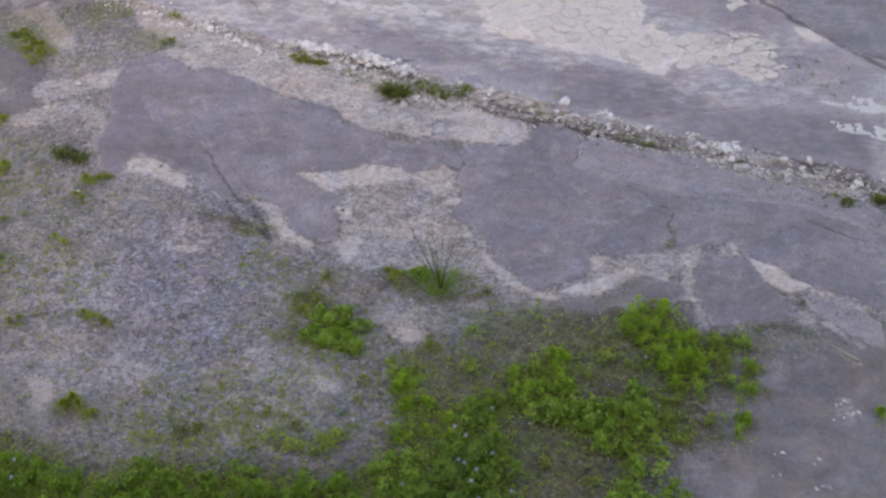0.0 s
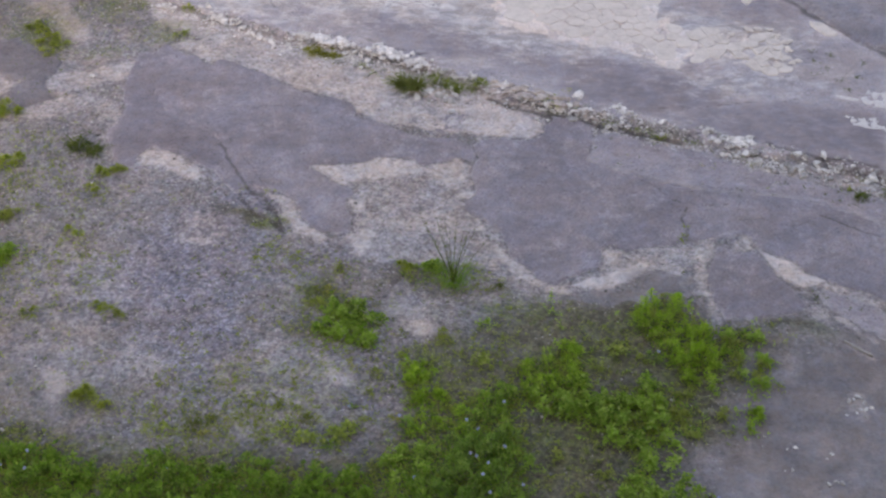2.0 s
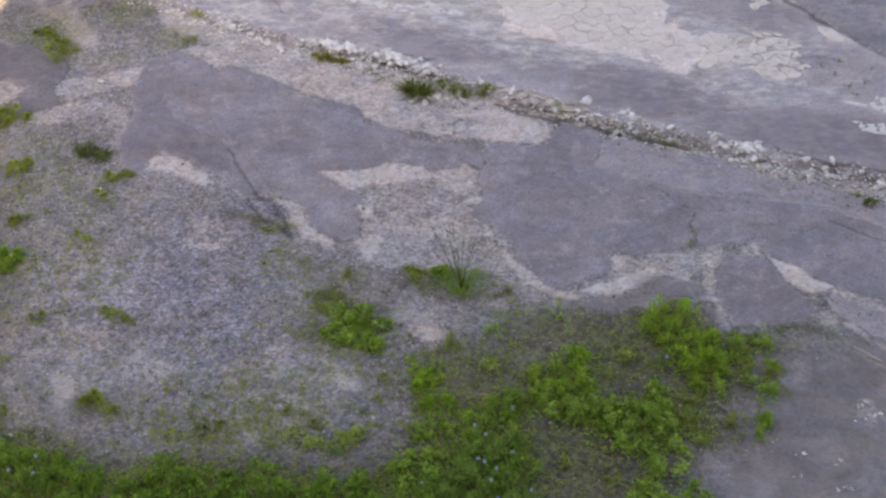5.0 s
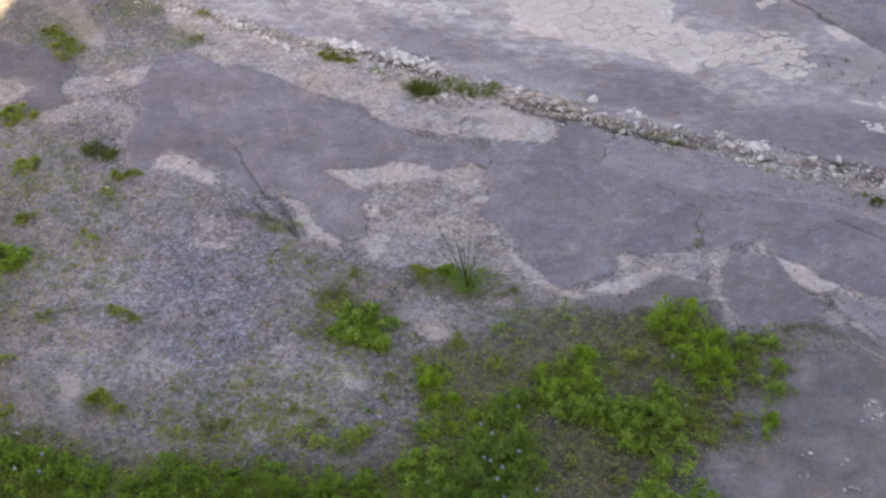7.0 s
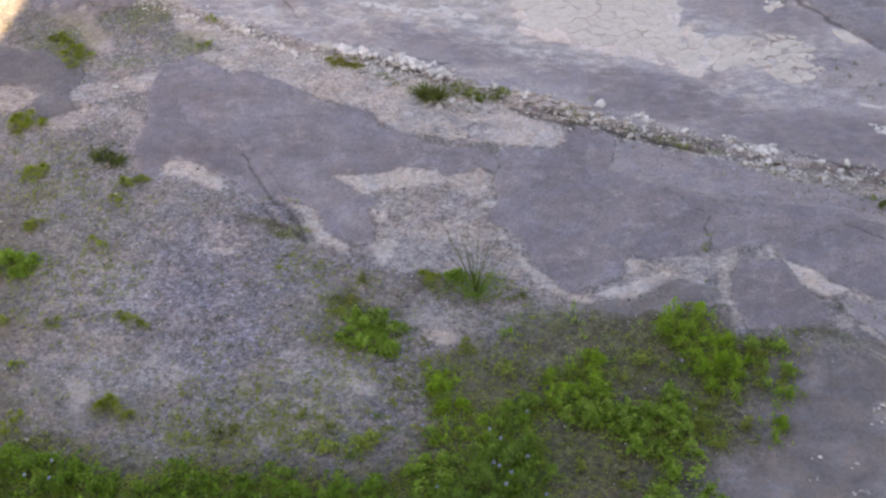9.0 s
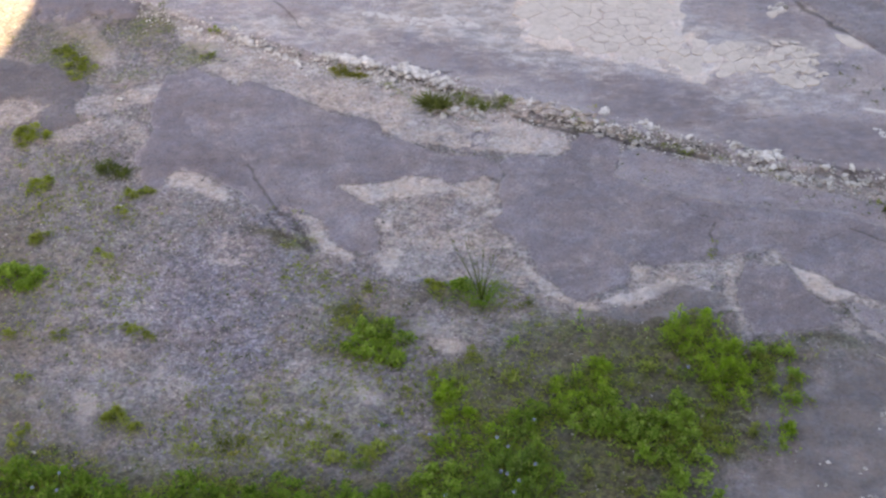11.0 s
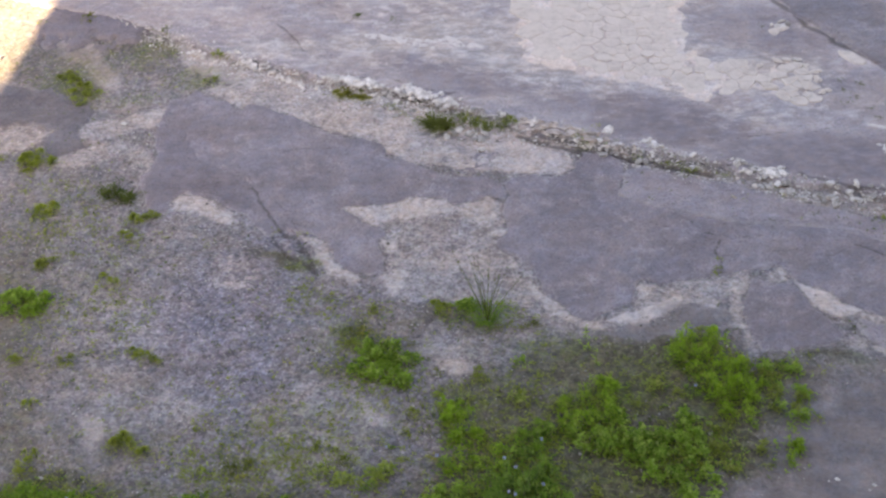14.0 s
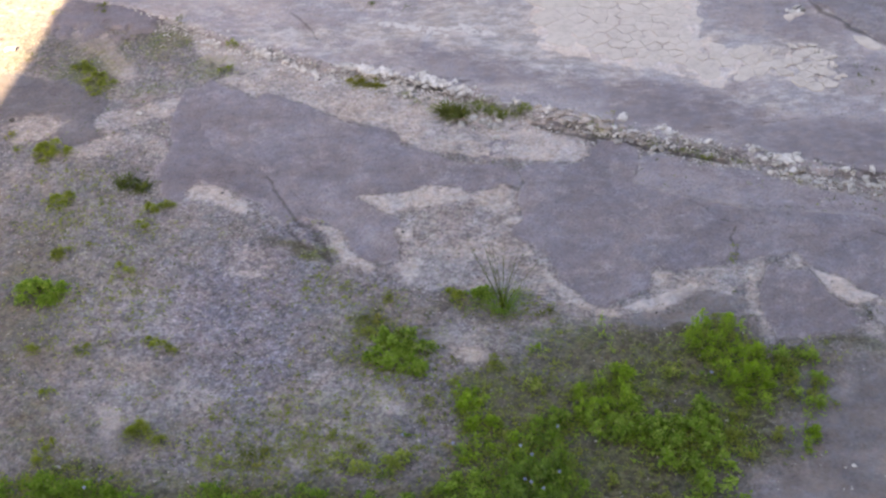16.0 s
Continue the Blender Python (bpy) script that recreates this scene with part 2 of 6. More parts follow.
M_STEM = plain_material("green_stem", (0.10, 0.12, 0.05), 0.7, 40)
M_FLOWER = plain_material("pale_blue_petal", (0.24, 0.29, 0.46), 0.6, 60, 0.12)
M_WALL = plain_material("rendered_wall", (0.62, 0.58, 0.52), 0.9, 1.5, 0.1)


# ---- helpers for building ----
def mesh_object(name, verts, faces, material, parent=None, attrs=None, smooth=False):
    me = bpy.data.meshes.new(name)
    verts, faces = np.asarray(verts, dtype=np.float32), np.asarray(faces, dtype=np.int32)
    k = faces.shape[1]
    me.vertices.add(len(verts))
    me.vertices.foreach_set("co", verts.ravel())
    me.loops.add(faces.size)
    me.loops.foreach_set("vertex_index", faces.ravel())
    me.polygons.add(len(faces))
    me.polygons.foreach_set("loop_start", np.arange(0, faces.size, k, dtype=np.int32))
    if smooth:
        me.polygons.foreach_set("use_smooth", np.ones(len(faces), dtype=bool))
    for key, values in (attrs or {}).items():
        a = me.attributes.new(key, "FLOAT", "POINT")
        a.data.foreach_set("value", np.asarray(values, dtype=np.float32))
    me.update(calc_edges=True)
    me.materials.append(material)
    ob = new(name, me)
    ob.parent = parent
    return ob


def part(name, bm, material, parent=None, label=""):
    me = bpy.data.meshes.new(name)
    bm.to_mesh(me)
    bm.free()
    me.materials.append(material)
    ob = new(name, me)
    ob.parent = parent
    return tagged(ob, label)


def holder(name, x, y, z, label, category, group=""):
    ob = new(name)
    ob.empty_display_size = 0.05
    ob.matrix_basis = pose(x, y, z)
    return tagged(ob, label, category, group)


def lattice(seed):
    return np.random.default_rng(seed).random((256, 256))


LAT = [lattice(s) for s in range(4)]


def value_noise(x, y, scale, seed=0):
    """Smooth noise in -1..1 on numpy arrays."""
    x, y = np.asarray(x) * scale + 500.3, np.asarray(y) * scale + 500.7
    i, j = np.floor(x).astype(int), np.floor(y).astype(int)
    u, v = x - i, y - j
    u, v = u * u * (3 - 2 * u), v * v * (3 - 2 * v)
    t = LAT[seed % 4]
    i, j = i + 37 * seed, j + 91 * seed
    a, b = t[i % 256, j % 256], t[(i + 1) % 256, j % 256]
    c, d = t[i % 256, (j + 1) % 256], t[(i + 1) % 256, (j + 1) % 256]
    return 2 * ((a * (1 - u) + b * u) * (1 - v) + (c * (1 - u) + d * u) * v) - 1


def fractal(x, y, scale, seed=0, octaves=4):
    return sum(value_noise(x, y, scale * 2 ** k, seed + k) * 0.55 ** k for k in range(octaves))


def line_distance(x, y, line, closed=False):
    """Distance to a broken line, on arrays."""
    best = np.full(np.shape(x), 1e9)
    p = list(line) + ([line[0]] if closed else [])
    for (ax, ay), (bx, by) in zip(p, p[1:]):
        dx, dy = bx - ax, by - ay
        t = np.clip(((x - ax) * dx + (y - ay) * dy) / (dx * dx + dy * dy + 1e-12), 0, 1)
        best = np.minimum(best, np.hypot(x - ax - t * dx, y - ay - t * dy))
    return best


def outline_distance(x, y, outline):
    """Signed distance to a closed outline, less than 0 inside."""
    d = line_distance(x, y, outline, True)
    inside = np.zeros(np.shape(x), dtype=bool)
    for (ax, ay), (bx, by) in zip(outline, outline[1:] + outline[:1]):
        if ay != by:
            inside ^= ((ay > y) != (by > y)) & (x < (bx - ax) * (y - ay) / (by - ay) + ax)
    return np.where(inside, -d, d)


def spots(x, y, blobs):
    """The strongest of soft oval spots (x, y, half width, half depth, strength)."""
    best = np.zeros(np.shape(x))
    for bx, by, rx, ry, w in blobs:
        q = ((x - bx) / rx) ** 2 + ((y - by) / ry) ** 2
        best = np.maximum(best, w * np.clip(1.35 - 0.75 * np.sqrt(q), 0, 1))
    return best


def smoothstep(v, lo, hi):
    t = np.clip((v - lo) / (hi - lo), 0, 1)
    return t * t * (3 - 2 * t)


# ---- what lies where on the ground, in metres ----
# outline, how sandy, how soft its edge is
SAND_AREAS = []
SAND_AREAS += [([(-1.20, 12.78), (-1.05, 12.79), (-0.81, 12.81), (-0.68, 12.82), (-0.50, 12.91), (-0.32, 12.94), (-0.13, 12.89), (-0.01, 12.81),
    (0.17, 12.83), (0.33, 12.87), (0.39, 12.92), (0.51, 12.87), (0.55, 12.81), (0.53, 12.64), (0.55, 12.44), (0.57, 12.29), (0.47, 12.20),
    (0.46, 12.01), (0.64, 11.87), (0.81, 11.64), (0.86, 11.46), (0.87, 11.28), (0.61, 11.10), (0.16, 11.19), (-0.40, 11.19), (-0.63, 11.29),
    (-0.75, 11.45), (-0.87, 11.56), (-0.76, 11.63), (-0.70, 11.72), (-0.71, 11.95), (-0.78, 12.10), (-0.78, 12.21), (-0.70, 12.27),
    (-0.74, 12.37), (-0.85, 12.45), (-0.98, 12.53), (-1.10, 12.66)], 0.52, 0.03)]
SAND_AREAS += [([(-1.22, 12.78), (-1.05, 12.79), (-0.81, 12.81), (-0.68, 12.82), (-0.50, 12.91), (-0.32, 12.94), (-0.13, 12.89), (-0.01, 12.81),
    (0.02, 12.67), (-0.19, 12.61), (-0.43, 12.57), (-0.64, 12.52), (-0.79, 12.45), (-0.88, 12.45), (-1.01, 12.56), (-1.12, 12.67)], 0.98, 0.03)]
SAND_AREAS += [([(0.02, 12.79), (0.17, 12.83), (0.33, 12.87), (0.39, 12.92), (0.51, 12.87), (0.54, 12.79), (0.51, 12.54), (0.41, 12.44), (0.26, 12.43),
    (0.14, 12.49), (0.06, 12.61)], 0.85, 0.04)]
SAND_AREAS += [([(0.34, 12.34), (0.44, 12.39), (0.57, 12.36), (0.55, 12.25), (0.44, 12.23), (0.35, 12.26)], 1.0, 0.03)]
SAND_AREAS += [([(-0.78, 12.21), (-0.66, 12.24), (-0.57, 12.21), (-0.59, 12.05), (-0.64, 11.95), (-0.71, 11.96), (-0.77, 12.10)], 0.9, 0.03)]
SAND_AREAS += [([(-0.45, 11.86), (-0.24, 11.91), (-0.01, 11.93), (0.08, 12.05), (0.17, 12.02), (0.34, 11.96), (0.46, 11.89), (0.64, 11.84), (0.75, 11.73),
    (0.69, 11.64), (0.46, 11.68), (0.17, 11.65), (-0.07, 11.71), (-0.30, 11.70), (-0.43, 11.74)], 0.72, 0.05)]
SAND_AREAS += [([(-0.80, 11.59), (-0.70, 11.68), (-0.60, 11.70), (-0.47, 11.70), (-0.50, 11.54), (-0.56, 11.32), (-0.63, 11.29), (-0.71, 11.45)], 0.95, 0.03)]
SAND_AREAS += [([(0.71, 11.53), (0.81, 11.46), (0.87, 11.30), (0.98, 11.19), (1.07, 11.07), (1.17, 10.93), (1.27, 10.83), (1.38, 10.82), (1.46, 10.77),
    (1.43, 10.70), (1.26, 10.73), (1.11, 10.85), (0.97, 10.95), (0.84, 11.12), (0.76, 11.28)], 0.95, 0.025)]
SAND_AREAS += [([(0.43, 11.59), (0.69, 11.59), (0.79, 11.37), (0.89, 11.10), (1.05, 10.89), (0.99, 10.77), (0.72, 10.89), (0.50, 11.10), (0.39, 11.36)], 0.5, 0.08)]
SAND_AREAS += [([(1.38, 10.82), (1.53, 10.95), (1.73, 11.05), (1.81, 11.18), (1.83, 11.37), (1.91, 11.45), (2.08, 11.35), (2.25, 11.40), (2.46, 11.43),
    (2.69, 11.49), (3.00, 11.55), (2.96, 11.33), (2.87, 11.13), (2.75, 11.01), (2.67, 11.11), (2.57, 10.97), (2.44, 11.04), (2.33, 11.06),
    (2.18, 10.97), (2.00, 10.87), (1.85, 10.76), (1.66, 10.79), (1.49, 10.76)], 0.6, 0.03)]
SAND_AREAS += [([(1.47, 10.84), (1.64, 10.94), (1.81, 10.99), (2.02, 11.09), (2.23, 11.18), (2.29, 11.13), (2.18, 10.99), (2.03, 10.91), (1.87, 10.79),
    (1.69, 10.82), (1.52, 10.79)], 1.15, 0.03)]
SAND_AREAS += [([(1.84, 11.35), (1.92, 11.44), (2.02, 11.35), (1.97, 11.20), (1.85, 11.11), (1.82, 11.19)], 0.9, 0.03)]
SAND_AREAS += [([(2.78, 11.46), (2.99, 11.53), (2.93, 11.29), (2.83, 11.03), (2.85, 10.77), (2.89, 10.57), (2.91, 10.35), (2.83, 10.33), (2.81, 10.53),
    (2.76, 10.73), (2.72, 10.94), (2.78, 11.20)], 0.72, 0.03)]
SAND_AREAS += [([(3.14, 11.36), (3.22, 11.51), (3.32, 11.60), (3.39, 11.54), (3.35, 11.38), (3.25, 11.36)], 0.75, 0.03)]
SAND_AREAS += [([(3.41, 11.38), (3.50, 11.33), (3.63, 11.24), (3.73, 11.18), (3.81, 11.05), (3.97, 10.94), (4.00, 10.88), (3.85, 10.83), (3.69, 10.81),
    (3.62, 10.89), (3.54, 11.00), (3.47, 11.16)], 1.1, 0.03)]
SAND_AREAS += [([(3.97, 10.94), (4.21, 10.82), (4.45, 10.65), (4.42, 10.51), (4.22, 10.61), (4.03, 10.73), (3.94, 10.84)], 0.7, 0.05)]
SAND_AREAS += [([(3.98, 10.37), (4.04, 10.40), (4.14, 10.25), (4.22, 10.13), (4.31, 10.06), (4.29, 9.96), (4.16, 10.12), (4.06, 10.23)], 0.85, 0.03)]
SAND_AREAS += [([(3.76, 10.51), (3.88, 10.55), (3.97, 10.45), (3.88, 10.29), (3.75, 10.33)], 0.6, 0.04)]
SAND_AREAS += [([(3.95, 10.01), (4.03, 9.99), (4.14, 9.89), (4.25, 9.81), (4.24, 9.75), (4.08, 9.86), (3.97, 9.96)], 0.8, 0.025)]
SAND_AREAS += [([(-2.93, 15.29), (-2.55, 15.32), (-2.20, 15.23), (-1.92, 15.07), (-1.57, 14.94), (-1.15, 14.67), (-0.81, 14.44), (-0.47, 14.26),
    (-0.08, 14.09), (0.44, 14.06), (0.83, 13.98), (1.36, 13.62), (1.35, 13.43), (1.18, 13.31), (1.00, 13.34), (0.68, 13.36), (0.46, 13.42),
    (0.18, 13.46), (-0.07, 13.55), (-0.46, 13.61), (-0.72, 13.79), (-0.82, 14.03), (-1.32, 14.23), (-1.67, 14.48), (-2.09, 14.79),
    (-2.43, 14.90), (-2.53, 14.80), (-2.72, 15.00), (-2.95, 15.16)], 0.8, 0.03)]
SAND_AREAS += [([(0.47, 13.98), (0.83, 14.00), (1.15, 13.81), (1.38, 13.62), (1.35, 13.43), (1.18, 13.31), (1.00, 13.34), (0.68, 13.36), (0.49, 13.42),
    (0.40, 13.55), (0.53, 13.75)], 0.98, 0.04)]
SAND_AREAS += [([(-1.15, 14.61), (-0.80, 14.38), (-0.54, 14.26), (-0.34, 14.03), (-0.08, 13.97), (-0.46, 13.92), (-0.73, 14.09), (-1.00, 14.32)], 0.95, 0.05)]
SAND_AREAS += [([(-3.09, 12.88), (-3.07, 13.00), (-3.01, 13.08), (-2.87, 13.09), (-2.70, 13.02), (-2.55, 12.92), (-2.50, 12.85), (-2.58, 12.82),
    (-2.42, 12.76), (-2.28, 12.58), (-2.41, 12.51), (-2.57, 12.64), (-2.76, 12.74), (-2.94, 12.74), (-3.05, 12.80)], 0.9, 0.03)]
SAND_AREAS += [([(-1.61, 12.28), (-1.51, 12.29), (-1.34, 12.16), (-1.29, 12.02), (-1.24, 11.88), (-1.14, 11.72), (-0.98, 11.64), (-0.97, 11.54),
    (-1.16, 11.56), (-1.29, 11.67), (-1.39, 11.86), (-1.50, 12.07)], 0.82, 0.025)]
SAND_AREAS += [([(-5.38, 14.51), (-5.13, 14.59), (-4.96, 14.57), (-4.80, 14.45), (-4.67, 14.38), (-4.76, 14.27), (-4.83, 14.13), (-4.94, 14.04),
    (-5.24, 13.95)], 0.62, 0.04)]
SAND_AREAS += [([(-4.38, 14.32), (-4.34, 14.48), (-4.24, 14.60), (-4.08, 14.66), (-3.85, 14.68), (-3.76, 14.76), (-3.61, 14.84), (-3.43, 14.88),
    (-3.38, 14.72), (-3.43, 14.54), (-3.51, 14.41), (-3.67, 14.37), (-3.88, 14.30), (-4.07, 14.23), (-4.17, 14.10), (-4.28, 14.23)], 0.6, 0.04)]
SAND_AREAS += [([(-3.78, 14.64), (-3.63, 14.78), (-3.43, 14.86), (-3.41, 14.69), (-3.46, 14.52), (-3.61, 14.41), (-3.74, 14.41)], 0.8, 0.03)]
SAND_AREAS += [([(-4.58, 13.85), (-4.37, 13.95), (-4.20, 14.05), (-4.05, 14.12), (-3.89, 14.16), (-3.73, 14.07), (-3.81, 13.90), (-3.95, 13.79),
    (-4.09, 13.66), (-4.31, 13.66), (-4.49, 13.73)], 0.58, 0.03)]
SAND_AREAS += [([(-3.72, 13.90), (-3.62, 14.07), (-3.45, 13.98), (-3.39, 13.68), (-3.39, 13.47), (-3.57, 13.49), (-3.67, 13.68)], 0.52, 0.04)]
SAND_AREAS += [([(-5.16, 16.63), (-4.66, 16.63), (-4.31, 15.94), (-4.04, 15.57), (-4.05, 15.31), (-4.24, 15.25), (-4.38, 15.54), (-4.61, 15.94),
    (-4.94, 16.10)], 0.75, 0.06)]
SAND_AREAS += [([(-3.84, 11.44), (-3.56, 11.48), (-3.25, 11.35), (-2.94, 11.18), (-2.84, 10.92), (-2.92, 10.67), (-3.09, 10.55), (-3.23, 10.59),
    (-3.54, 10.75), (-3.73, 11.00), (-3.83, 11.26)], 0.42, 0.1)]
SAND_AREAS += [([(-3.58, 10.43), (-3.26, 10.43), (-3.00, 10.31), (-3.08, 10.03), (-2.98, 9.73), (-3.15, 9.51), (-3.12, 9.09), (-3.20, 8.95), (-3.34, 9.05),
    (-3.47, 9.44), (-3.52, 9.81), (-3.72, 9.81), (-3.68, 10.11)], 0.4, 0.08)]
SAND_AREAS += [([(-3.50, 9.73), (-3.29, 9.70), (-3.21, 9.44), (-3.20, 9.09), (-3.26, 8.99), (-3.37, 9.12), (-3.45, 9.44)], 0.72, 0.06)]
SAND_AREAS += [([(-2.96, 9.92), (-2.71, 10.00), (-2.43, 9.92), (-2.30, 9.73), (-2.43, 9.55), (-2.70, 9.59), (-2.89, 9.70)], 0.42, 0.07)]
SAND_AREAS += [([(-1.60, 10.04), (-1.34, 10.12), (-1.06, 10.00), (-0.69, 9.81), (-0.57, 9.56), (-0.67, 9.45), (-0.88, 9.52), (-1.08, 9.45), (-1.29, 9.52),
    (-1.51, 9.66)], 0.48, 0.08)]
SAND_AREAS += [([(-0.95, 9.63), (-0.79, 9.70), (-0.64, 9.58), (-0.59, 9.45), (-0.75, 9.45), (-0.88, 9.52)], 0.9, 0.03)]
SAND_AREAS += [([(-1.38, 9.37), (-1.18, 9.43), (-0.97, 9.34), (-1.07, 9.23), (-1.27, 9.22)], 0.6, 0.04)]
SAND_AREAS += [([(-0.44, 10.64), (-0.23, 10.72), (-0.06, 10.60), (0.10, 10.48), (0.13, 10.20), (-0.00, 10.08), (-0.17, 10.14), (-0.28, 10.36),
    (-0.41, 10.48)], 0.6, 0.06)]
SAND_AREAS += [([(-0.14, 10.32), (0.10, 10.36), (0.19, 10.20), (0.10, 10.08), (-0.11, 10.12)], 0.9, 0.04)]
SAND_AREAS += [([(-1.94, 9.81), (-1.74, 9.89), (-1.57, 9.74), (-1.70, 9.44), (-1.88, 9.44)], 0.4, 0.07)]
SAND_AREAS += [([(-1.47, 9.23), (-1.27, 9.20), (-1.44, 8.89), (-1.48, 8.69), (-1.68, 8.75), (-1.71, 9.09)], 0.42, 0.07)]
SAND_AREAS += [([(-2.54, 11.99), (-2.06, 11.95), (-1.97, 11.63), (-2.23, 11.36), (-2.54, 11.53)], 0.38, 0.08)]
SAND_AREAS += [([(3.88, 9.35), (3.97, 9.39), (4.03, 9.28), (4.05, 9.14), (3.93, 9.07), (3.85, 9.19)], 0.75, 0.05)]
SAND_AREAS += [([(-3.50, 16.43), (-3.08, 16.19), (-2.62, 15.92), (-2.10, 15.62), (-1.60, 15.45), (-1.18, 15.27), (-0.49, 14.90), (0.05, 14.58),
    (0.58, 14.33), (1.03, 14.07), (1.40, 13.81), (1.36, 13.62), (1.02, 13.81), (0.57, 14.05), (0.05, 14.09), (-0.34, 14.23), (-0.80, 14.39),
    (-1.15, 14.61), (-1.56, 14.89), (-1.91, 15.02), (-2.20, 15.16), (-2.55, 15.26), (-2.99, 15.52), (-3.31, 15.81)], 0.85, 0.05)]
SAND_AREAS += [([(2.58, 13.43), (3.07, 13.33), (3.50, 13.24), (4.01, 12.96), (4.46, 12.76), (5.00, 12.46), (4.94, 12.20), (4.39, 12.43), (4.04, 12.48),
    (3.70, 12.60), (3.42, 12.78), (3.15, 12.99), (2.67, 13.17)], 0.6, 0.05)]
SAND_AREAS += [([(-5.00, 11.98), (-3.80, 11.80), (-2.91, 11.35), (-2.77, 10.75), (-2.94, 10.11), (-2.87, 9.37), (-3.08, 8.88), (-4.24, 8.95)], 0.27, 0.3)]
SAND_AREAS += [([(-1.77, 10.12), (-0.91, 10.12), (-0.37, 9.67), (-0.66, 9.23), (-1.27, 9.16), (-1.70, 9.44)], 0.25, 0.2)]
SAND_AREAS += [([(-0.61, 10.76), (0.16, 10.76), (0.26, 9.97), (-0.27, 9.82), (-0.60, 10.28)], 0.3, 0.15)]
SOIL = [(1.27, 10.17, 0.70, 0.39, 0.80), (1.92, 10.24, 0.65, 0.35, 1.00), (1.42, 9.42, 0.57, 0.43, 0.90), (2.11, 9.56, 0.78, 0.66, 0.90), 
    (2.66, 9.41, 0.52, 0.65, 0.80), (1.36, 8.73, 0.75, 0.40, 1.00), (1.84, 8.53, 0.59, 0.38, 0.80), (0.64, 9.28, 0.62, 0.56, 0.80), 
    (0.47, 8.60, 0.78, 0.39, 0.90), (3.62, 10.07, 0.33, 0.18, 0.70), (-0.56, 10.49, 0.38, 0.29, 0.40)]
SOIL += [(-4.57, 10.97, 0.34, 1.72, 0.50), (-4.01, 9.40, 0.31, 0.43, 0.40), (-3.34, 9.09, 0.46, 0.27, 0.40), (-4.99, 16.02, 0.79, 0.55, 0.42), 
    (-4.27, 15.98, 0.43, 0.55, 0.35), (-3.79, 16.09, 0.36, 0.33, 0.45), (-4.24, 16.67, 0.45, 0.29, 0.40), (-4.44, 10.63, 0.50, 1.41, 0.42), 
    (-4.78, 12.14, 0.43, 1.06, 0.35), (-3.75, 9.39, 0.41, 0.36, 0.35), (-3.70, 10.20, 0.33, 0.47, 0.25), (-3.09, 9.80, 0.32, 0.45, 0.20)]
SOIL += [(-3.01, 8.44, 0.96, 0.25, 0.90), (-1.90, 8.43, 0.96, 0.23, 0.90), (-0.79, 8.36, 0.77, 0.23, 0.80), (-3.12, 8.76, 0.54, 0.13, 0.50), 
    (-1.77, 11.88, 0.35, 0.14, 0.80), (-0.14, 13.60, 0.31, 0.33, 0.15), (-4.72, 15.26, 0.41, 0.63, 0.50), (1.29, 10.48, 0.27, 0.17, 0.70), 
    (0.09, 10.82, 0.33, 0.12, 0.40), (-1.10, 10.42, 0.14, 0.32, 0.30), (3.19, 9.77, 0.27, 0.38, 0.50), (-3.11, 7.95, 1.40, 0.36, 1.00), 
    (-1.05, 7.87, 1.87, 0.36, 1.00), (1.29, 7.91, 1.18, 0.36, 1.00)]
SOIL += [(-3.53, 8.87, 0.45, 0.14, 0.80), (-4.05, 9.39, 0.30, 0.50, 0.50), (3.59, 10.17, 0.30, 0.16, 0.90), (3.90, 10.09, 0.22, 0.08, 0.80), (3.29, 9.85, 0.18, 0.25, 0.80), (2.97, 10.00, 0.30, 0.30, 0.80), (1.82, 10.23, 0.45, 0.25, 1.20), (1.83, 9.77, 0.35, 0.30, 1.00), (1.24, 8.78, 0.35, 0.30, 1.25), (1.50, 8.39, 0.35, 0.35, 1.10), (1.01, 8.39, 0.15, 0.40, 1.20), (0.85, 10.14, 0.40, 0.25, 0.70), (2.47, 9.12, 0.35, 0.35, 0.90), (0.31, 9.76, 0.40, 0.35, 0.60), (-0.94, 10.66, 0.22, 0.30, 0.60), (-1.13, 10.22, 0.15, 0.20, 0.50), (-0.12, 10.95, 0.45, 0.10, 0.50)]
MOSS = [(-4.56, 15.51, 0.27, 0.39, 0.60), (-3.56, 15.26, 0.61, 0.16, 0.35), (-1.36, 9.51, 0.82, 0.29, 0.45), (-1.01, 10.66, 0.33, 0.25, 0.60), 
    (0.85, 10.49, 0.66, 0.24, 0.50), (1.46, 9.86, 0.63, 0.30, 0.60), (2.53, 9.55, 0.62, 0.58, 0.50), (-1.52, 9.02, 1.00, 0.34, 0.50), 
    (-2.86, 9.30, 0.30, 0.21, 0.50), (-3.83, 11.71, 0.69, 0.54, 0.35), (-4.30, 12.87, 0.37, 0.62, 0.40), (-1.48, 11.88, 0.18, 0.19, 0.70)]
MOSS += [(-3.80, 16.16, 0.51, 0.36, 0.55), (-3.09, 15.62, 0.36, 0.21, 0.55), (-4.68, 15.47, 0.43, 0.53, 0.60), (-4.26, 15.71, 0.28, 0.27, 0.40), 
    (-3.86, 15.17, 0.35, 0.15, 0.50)]
